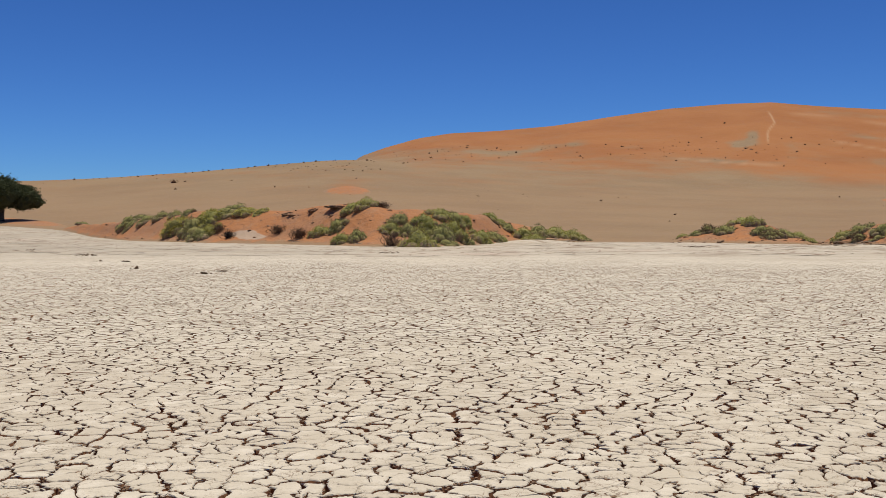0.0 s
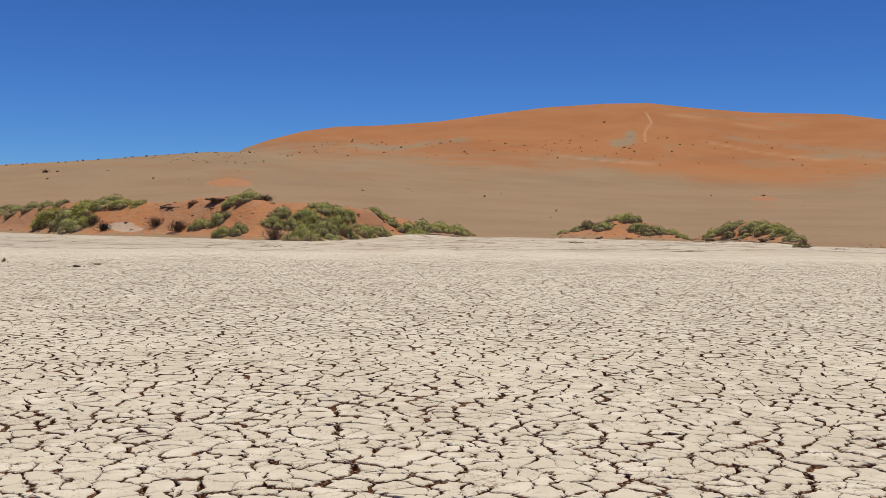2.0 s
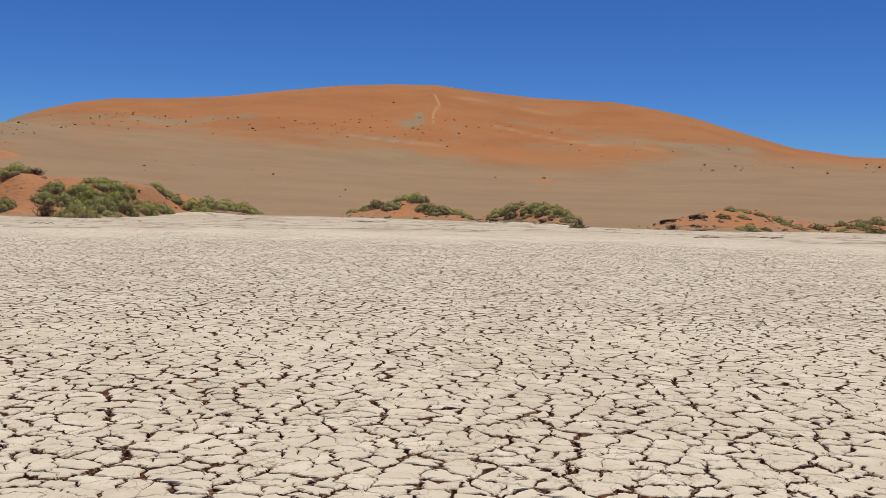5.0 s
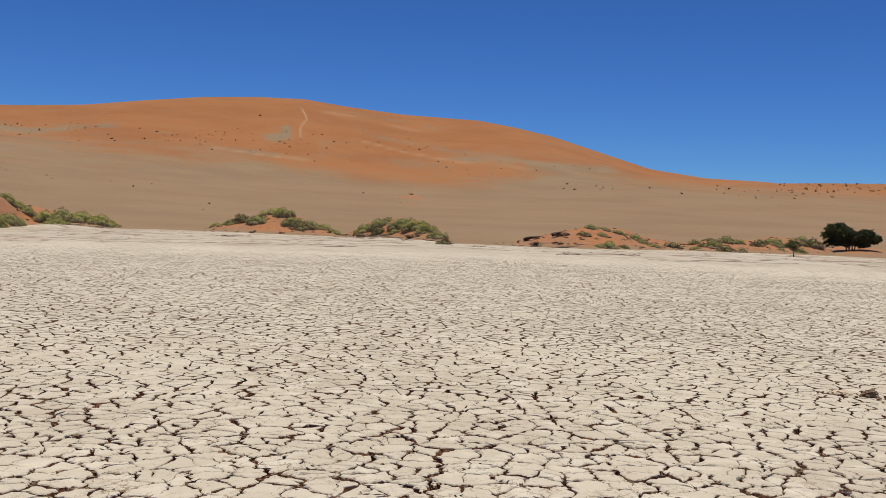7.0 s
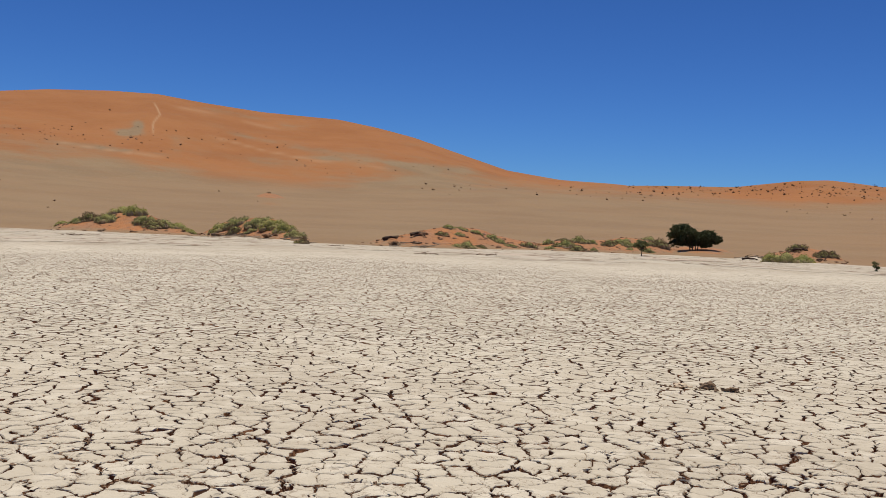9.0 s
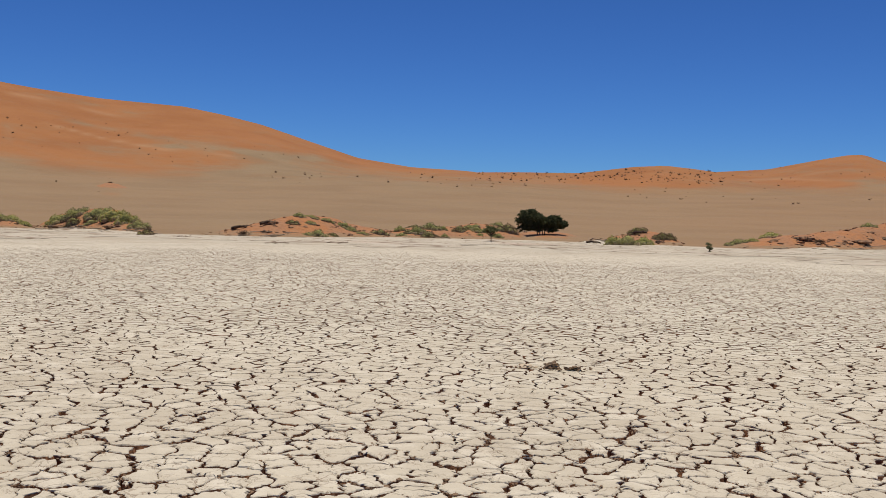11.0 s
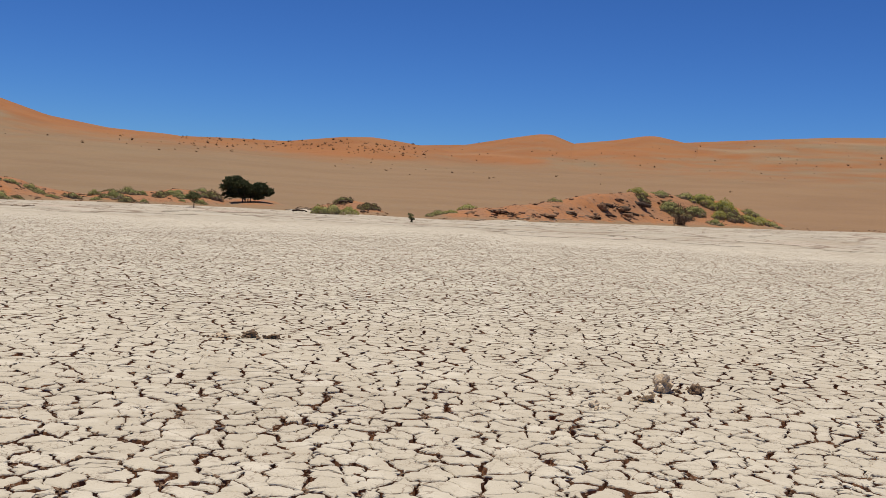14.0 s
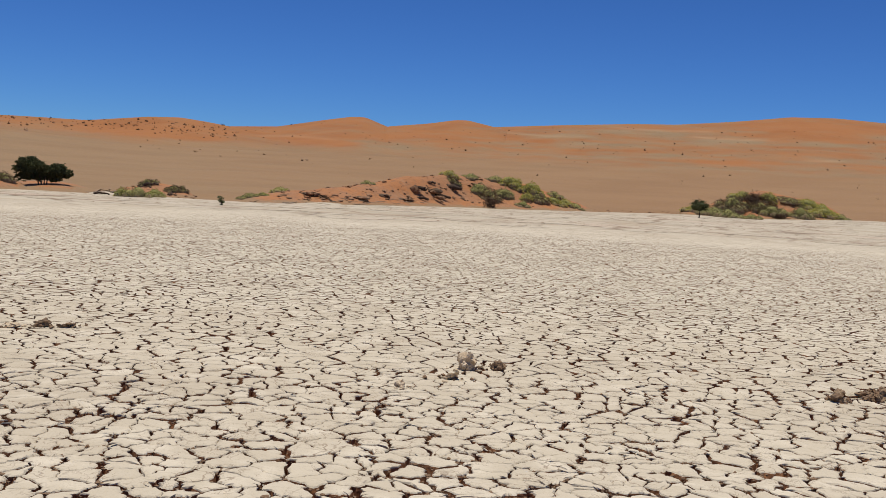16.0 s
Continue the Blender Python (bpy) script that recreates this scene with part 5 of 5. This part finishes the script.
make_lump("mud_lump", 8.36, 6.55, 0.14, 0.10, 0.05, M_STONE_DARK, "low crumbled flakes of dried mud", 26)
make_lump("mud_lump", 8.04, 6.98, 0.20, 0.10, 0.045, M_STONE, "low pale crumbs of dried mud", 27, M_CRUMB)
make_lump("mud_lump", 9.42, -1.04, 0.14, 0.17, 0.085, M_STONE_DARK, "broad rough heap of broken brown mud", 28, M_CRUMB, 34, 0.8)
make_lump("mud_lump", 9.04, -0.63, 0.11, 0.11, 0.07, M_STONE_DARK, "small dark brown lump of mud", 29, M_CRUMB)
make_slab(9.38, -0.74, 0.22, 0.17, 0.03, 0.35, radians(-80), "pale mud plate tipped up beside a heap", 30)
for az, r, w, h in ((-17.23, 35.3, 0.15, 0.10), (-13.64, 31.3, 0.17, 0.07), (-19.12, 42.4, 0.12, 0.06)):
    make_lump("mud_clod", *spot(az, r), w, 0.7 * w, h, M_DEAD, "dark brown clod lying alone on the pan", int(r), M_DEAD)

# ---------------------------------------------------------------- the cracked mud, plate by plate
from mathutils.geometry import delaunay_2d_cdt

S = 0.186


def plate_cells():
    """Centres of the plates, the corners between them, and each plate's ring of corners."""
    rng = np.random.default_rng(3)
    n = int(2 * (PLATES_R + 2) / S)
    i, j = np.meshgrid(np.arange(-n, n), np.arange(-n, n), indexing="ij")
    x = (i + 0.5 * (j % 2)) * S + rng.normal(0, 0.30 * S, i.shape)
    y = j * S * 0.866 + rng.normal(0, 0.30 * S, i.shape)
    keep = rng.random(i.shape) > 0.17
    r, az = np.hypot(x, y), bearing(x, y)
    keep &= (r < PLATES_R + 0.8) & ((r < 6.5) | ((az > PLATES_A[0] - 1.5) & (az < PLATES_A[1] + 1.5)))
    p = np.stack([x[keep], y[keep]], -1)
    out = delaunay_2d_cdt([Vector(q) for q in p], [], [], 0, 1e-6)
    p = np.array([tuple(v) for v in out[0]])
    t = np.array(out[2])
    a, b, c = p[t[:, 0]], p[t[:, 1]], p[t[:, 2]]
    d = 2 * (a[:, 0] * (b[:, 1] - c[:, 1]) + b[:, 0] * (c[:, 1] - a[:, 1]) + c[:, 0] * (a[:, 1] - b[:, 1]))
    aa, bb, cc = (a ** 2).sum(1), (b ** 2).sum(1), (c ** 2).sum(1)
    ux = (aa * (b[:, 1] - c[:, 1]) + bb * (c[:, 1] - a[:, 1]) + cc * (a[:, 1] - b[:, 1])) / d
    uy = (aa * (c[:, 0] - b[:, 0]) + bb * (a[:, 0] - c[:, 0]) + cc * (b[:, 0] - a[:, 0])) / d
    corner = np.stack([ux, uy], -1)
    rings = [[] for _ in range(len(p))]
    for k, tri in enumerate(t.tolist()):
        for v in tri:
            rings[v].append(k)
    return p, corner, rings


def wander(x, y):
    """How the cracks stray from straight lines."""
    dx = 0.036 * vnoise(x * 4.1, y * 4.1, 61) + 0.022 * vnoise(x * 10.7, y * 10.7, 62) + 0.021 * vnoise(x * 29, y * 29, 65) + 0.013 * vnoise(x * 63, y * 63, 67)
    dy = 0.036 * vnoise(x * 4.1, y * 4.1, 63) + 0.022 * vnoise(x * 10.7, y * 10.7, 64) + 0.021 * vnoise(x * 29, y * 29, 66) + 0.013 * vnoise(x * 63, y * 63, 68)
    return x + dx, y + dy


def slab_of(x, y):
    """The number of the larger slab that a place belongs to: slabs part first, and their cracks gape widest."""
    step = 0.50
    x, y = x + 0.09 * vnoise(x * 1.7, y * 1.7, 41), y + 0.09 * vnoise(x * 1.7, y * 1.7, 42)
    ix, iy = np.floor(x / step), np.floor(y / step)
    best, number = np.full(x.shape, 9.0), np.zeros(x.shape)
    for i in (-1, 0, 1):
        for j in (-1, 0, 1):
            gx, gy = ix + i, iy + j
            d = np.hypot((gx + hash01(gx, gy, 43)) * step - x, (gy + hash01(gx, gy, 44)) * step - y)
            number = np.where(d < best, gx * 1000 + gy, number)
            best = np.minimum(d, best)
    return number


def crack_width(lo, hi, apart):
    """Half the width of the crack between two plates, by their numbers; apart: they lie on different slabs."""
    h = hash01(float(lo), float(hi), 9)
    if apart:
        return 0.0100 + 0.0105 * h * h
    return 0.0008 if h < 0.20 else 0.0044 if h < 0.50 else 0.0075 if h < 0.80 else 0.0105


def plate_ring(c, number, ring, corner, cells_at, slab, k):
    """The outline of one plate: points along its cracks and half the crack's width at each."""
    pts = corner[ring]
    order = np.argsort(np.arctan2(pts[:, 1] - c[1], pts[:, 0] - c[0])).tolist()
    ring = [ring[o] for o in order]
    pts = pts[order]
    m = len(ring)
    widths = []
    for i in range(m):
        other = [o for o in cells_at[ring[i]] if o != number and o in cells_at[ring[(i + 1) % m]]]
        o = other[0] if other else 0
        widths.append(crack_width(min(o, number), max(o, number), slab[o] != slab[number]))
    f = np.arange(k)[None, :, None] / k
    q = (pts[:, None] * (1 - f) + np.roll(pts, -1, 0)[:, None] * f).reshape(-1, 2)
    w = np.repeat(widths, k)
    w[::k] = 1.15 * np.maximum(widths, np.roll(widths, 1)) if k > 1 else 0.6 * (np.array(widths) + np.roll(widths, 1))
    return q, w


def plate_bodies(outlines, full, wide=1.0, rimmed=True):
    """Plates from their outlines: strayed and drawn in from the cracks, with a worn rim, a nearly flat top and walls down into the crack."""
    size = np.array([len(q) for q, _, _ in outlines])
    start = np.concatenate([[0], np.cumsum(size)[:-1]])
    owner = np.repeat(np.arange(len(size)), size)
    q, w = np.concatenate([o[0] for o in outlines]), np.concatenate([o[1] for o in outlines])
    number = np.array([float(o[2]) for o in outlines])
    x, y = wander(q[:, 0], q[:, 1])
    calm = 1 - 0.85 * smooth(7, 13, np.hypot(x, y))
    w = w * np.clip(1.15 + 1.1 * vnoise(x * 17, y * 17, 71) + 0.55 * vnoise(x * 3.1, y * 3.1, 72), 0.2, 2.4) * wide * (1 - 0.92 * smooth(33, 42.5, np.hypot(x, y) + 5 * fbm(x / 5, y / 5, 3, 73))) + 0.0005
    cx, cy = (np.add.reduceat(x, start) / size)[owner], (np.add.reduceat(y, start) / size)[owner]
    d = np.hypot(x - cx, y - cy)
    ux, uy = (x - cx) / d, (y - cy) / d
    lx, ly = (hash01(number, 1.0, 3) - 0.5)[owner] * 0.014 * calm, (hash01(number, 2.0, 3) - 0.5)[owner] * 0.014 * calm
    lift = 0.0026 * (hash01(number, 3.0, 3) - 0.5)[owner] * calm
    own = number[owner]
    kick = vnoise(x * 8 + own * 13.7, y * 8 - own * 7.3, 81)
    curl = 0.002 * calm * vnoise(x * 7, y * 7, 82) + (0.012 - 0.011 * smooth(6, 14, np.hypot(x, y))) * np.sign(kick) * np.maximum(np.abs(kick) - 0.38, 0)
    curl = curl + (0.0045 * np.maximum(hash01(np.round(x * 90) + own * 0.37, np.round(y * 90), 5) - 0.5, 0) * 2 - 0.001) * (1 - calm) * (1 - smooth(12, 20, np.hypot(x, y)))
    worn = 0.004 + 0.008 * np.abs(vnoise(x * 13, y * 13, 83))

    def ringed(back, z):
        px, py = x - ux * back, y - uy * back
        return np.stack([px, py, z + lift + lx * (px - cx) + ly * (py - cy)], -1)

    rings = [ringed(w * 0.4, -0.070 + 0 * w), ringed(w, -0.0075 + 0.005 * (1 - calm) + curl)]
    if rimmed:
        rings += [ringed(w + worn, -0.001 + 0.8 * curl)]
    if full:
        rings += [ringed(w + d * 0.24, 0.003 + 0.2 * curl)]
    total = len(x)
    i = np.arange(total)
    nxt = i + 1
    nxt[start + size - 1] = start
    quads = [np.stack([t * total + i, t * total + nxt, (t + 1) * total + nxt, (t + 1) * total + i], -1) for t in range(len(rings) - 1)]
    top = (len(rings) - 1) * total
    faces = np.concatenate(quads).tolist() + [list(range(top + a, top + a + n)) for a, n in zip(start.tolist(), size.tolist())]
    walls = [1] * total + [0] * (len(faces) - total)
    return np.concatenate(rings), faces, walls


def make_plates():
    p, corner, rings = plate_cells()
    cells_at = [set() for _ in range(len(corner))]
    for v, ring in enumerate(rings):
        for t in ring:
            cells_at[t].add(v)
    r, az = np.hypot(p[:, 0], p[:, 1]), bearing(p[:, 0], p[:, 1])
    slab = slab_of(p[:, 0], p[:, 1])
    groups = {"single": [], "near": [], "middle": [], "far": []}
    for v in np.argsort(r).tolist():
        if len(rings[v]) < 3 or r[v] > PLATES_R or (r[v] > 6.1 and not PLATES_A[0] - 1.2 < az[v] < PLATES_A[1] + 1.2):
            continue
        if np.hypot(*(corner[rings[v]] - p[v]).T).max() > 0.9:
            continue
        seen = -28 < az[v] < 101 and r[v] > 4.4
        k = 1 if r[v] > 24 or not seen else 2 if r[v] > 13 else 3 if r[v] > 9 else 4 if r[v] > 7.5 else 6
        key = "far" if k < 3 else "middle" if k < 4 else "near"
        if k == 6 and r[v] > 4.75 and -26 < az[v] < 98 and len(groups["single"]) < 300:
            key = "single"
        groups[key].append((*plate_ring(p[v], v, rings[v], corner, cells_at, slab, k), v))
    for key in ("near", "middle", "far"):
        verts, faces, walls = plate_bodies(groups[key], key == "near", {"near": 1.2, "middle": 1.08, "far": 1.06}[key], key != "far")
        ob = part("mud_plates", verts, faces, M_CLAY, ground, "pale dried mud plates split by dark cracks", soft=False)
        tagged(darken(ob, walls, M_WALL_SHADE), kind="stuff")
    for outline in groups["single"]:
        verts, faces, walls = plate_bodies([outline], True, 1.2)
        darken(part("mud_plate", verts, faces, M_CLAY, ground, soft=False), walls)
    cr, ca = np.hypot(corner[:, 0], corner[:, 1]), bearing(corner[:, 0], corner[:, 1])
    close = corner[(cr > 4.6) & (cr < 13) & (ca > -28) & (ca < 100)]
    along = np.concatenate([q[w > 0.0095] for q, w, _ in groups["single"] + groups["near"]])
    along = along[(np.hypot(along[:, 0], along[:, 1]) < 9) & (bearing(along[:, 0], along[:, 1]) > -28) & (bearing(along[:, 0], along[:, 1]) < 100)]
    return np.stack(wander(close[:, 0], close[:, 1]), -1).tolist(), np.stack(wander(along[:, 0], along[:, 1]), -1).tolist()


corners, seams = make_plates()


def make_crust():
    """Broad thin plates of crust, their edges a little upturned, along the rim of the pan."""
    rng = np.random.default_rng(12)
    step = 1.45
    n = int(240 / step)
    i, j = np.meshgrid(np.arange(-n, n), np.arange(-n, n), indexing="ij")
    x = (i + 0.5 * (j % 2)) * step + rng.normal(0, 0.36 * step, i.shape)
    y = j * step * 0.866 + rng.normal(0, 0.36 * step, i.shape)
    r, az = np.hypot(x, y), bearing(x, y)
    keep = (r > 44) & (r < EDGE_R(az) + 1.5) & (az > -27) & (az < 100) & (rng.random(i.shape) > 0.3)
    out = delaunay_2d_cdt([Vector(q) for q in np.stack([x[keep], y[keep]], -1)], [], [], 0, 1e-6)
    p, t = np.array([tuple(v) for v in out[0]]), np.array(out[2])
    mid = p[t].mean(1)
    rings = [[] for _ in range(len(p))]
    for k, tri in enumerate(t.tolist()):
        for v in tri:
            rings[v].append(k)
    verts, faces, seams = [], [], []
    for v, ring in enumerate(rings):
        c = p[v]
        cr, ca = np.hypot(*c), bearing(*c)
        if len(ring) < 4 or cr < 48.5 + 9 * fbm(c[0] / 6, c[1] / 6, 3, 98) or cr > EDGE_R(ca) - 0.4 or fbm(c[0] / 11, c[1] / 11, 3, 91) < -0.12:
            continue
        pts = mid[ring]
        if np.hypot(*(pts - c).T).max() > 4:
            continue
        pts = pts[np.argsort(np.arctan2(pts[:, 1] - c[1], pts[:, 0] - c[0]))]
        f = np.arange(3)[None, :, None] / 3
        q = (pts[:, None] * (1 - f) + np.roll(pts, -1, 0)[:, None] * f).reshape(-1, 2)
        px = q[:, 0] + 0.30 * vnoise(q[:, 0] * 0.9, q[:, 1] * 0.9, 92) + 0.20 * vnoise(q[:, 0] * 3, q[:, 1] * 3, 93)
        py = q[:, 1] + 0.30 * vnoise(q[:, 0] * 0.9, q[:, 1] * 0.9, 94) + 0.20 * vnoise(q[:, 0] * 3, q[:, 1] * 3, 95)
        cx, cy = px.mean(), py.mean()
        up = 0.003 + 0.009 * np.clip(0.1 + 1.1 * vnoise(px * 0.6, py * 0.6, 96), 0, 1) * rng.uniform(0.3, 1.2)
        count, n0 = len(px), len(verts)
        gap = np.clip(0.05 + 0.14 * vnoise(px * 1.1, py * 1.1, 97), 0.0, 0.17) / np.maximum(np.hypot(px - cx, py - cy), 0.3)
        for shrink, z in ((1.0 + 0 * gap, 0.009 + 0 * up), (0.995 - gap, 0.009 + 0 * up), (0.985 - gap, up + 0.006), (0.90, up + 0.008), (0.6, 0.25 * up + 0.008)):
            gx, gy = cx + (px - cx) * shrink, cy + (py - cy) * shrink
            verts += list(zip(gx, gy, base_height(gx, gy) + z))
        for s in range(4):
            seams += [1 if s == 0 else 0] * count
            faces += [[n0 + s * count + k, n0 + s * count + (k + 1) % count, n0 + (s + 1) * count + (k + 1) % count, n0 + (s + 1) * count + k] for k in range(count)]
        seams.append(0)
        faces.append([n0 + 4 * count + k for k in range(count)])
    ob = part("rim_crust", verts, faces, M_CRUST, ground, "broad pale plates of upturned clay crust", soft=False)
    darken(ob, seams, M_SEAM)
    v = np.array(verts)
    store(ob, "stain", stain(v[:, 0], v[:, 1]))
    tagged(ob, kind="stuff")


make_crust()

# crumbs of dirt in and beside the cracks, and flakes strewn over the pan further off
def strewn(name, rng, places, material, label, flat):
    """Many small lumps at (x, y, z, size)."""
    shapes = [blob(random.Random(200 + k), 1, 0.6, flat) for k in range(10)]
    verts, faces, n = [], [], 0
    for k, (x, y, z, s) in enumerate(places):
        v, f = shapes[k % 10]
        w = rng.uniform(0, 6.28)
        c, d = s * math.cos(w), s * math.sin(w)
        verts += [(a * c - b * d + x, a * d + b * c + y, e * s + z) for a, b, e in v]
        faces += [[i + n for i in q] for q in f]
        n += len(v)
    tagged(part(name, verts, faces, material, ground, label, soft=False), kind="stuff")


crumb_rng = random.Random(8)
crumbs = []
for k in range(10000):
    px, py = crumb_rng.choice(corners if k < 2200 else seams)
    stray = 0.028 if k < 2200 else 0.010
    size = crumb_rng.uniform(0.010, 0.032 if k < 2200 else 0.025) * (1.6 if crumb_rng.random() < 0.05 else 1)
    crumbs.append((px + crumb_rng.gauss(0, stray), py + crumb_rng.gauss(0, stray), -0.004 if k < 2200 else -crumb_rng.uniform(0.004, 0.016), size))
strewn("dirt_crumbs", crumb_rng, crumbs, M_CRUMB, "small brown crumbs of dried mud", 0.7)
flakes = []
for _ in range(3500):
    px, py = spot(crumb_rng.uniform(-30, 103), 8.5 + 24 * crumb_rng.random() ** 0.8)
    flakes.append((px, py, 0.002, 0.014 + 0.030 * crumb_rng.random() ** 2.5))
for _ in range(4500):
    px, py = spot(crumb_rng.uniform(-30, 103), 25 + 25 * crumb_rng.random())
    flakes.append((px, py, float(base_height(px, py)) + 0.003, 0.016 + 0.03 * crumb_rng.random() ** 2))
strewn("mud_flakes", crumb_rng, flakes, M_FLAKE, "small upturned flakes of grey-brown mud", 0.4)
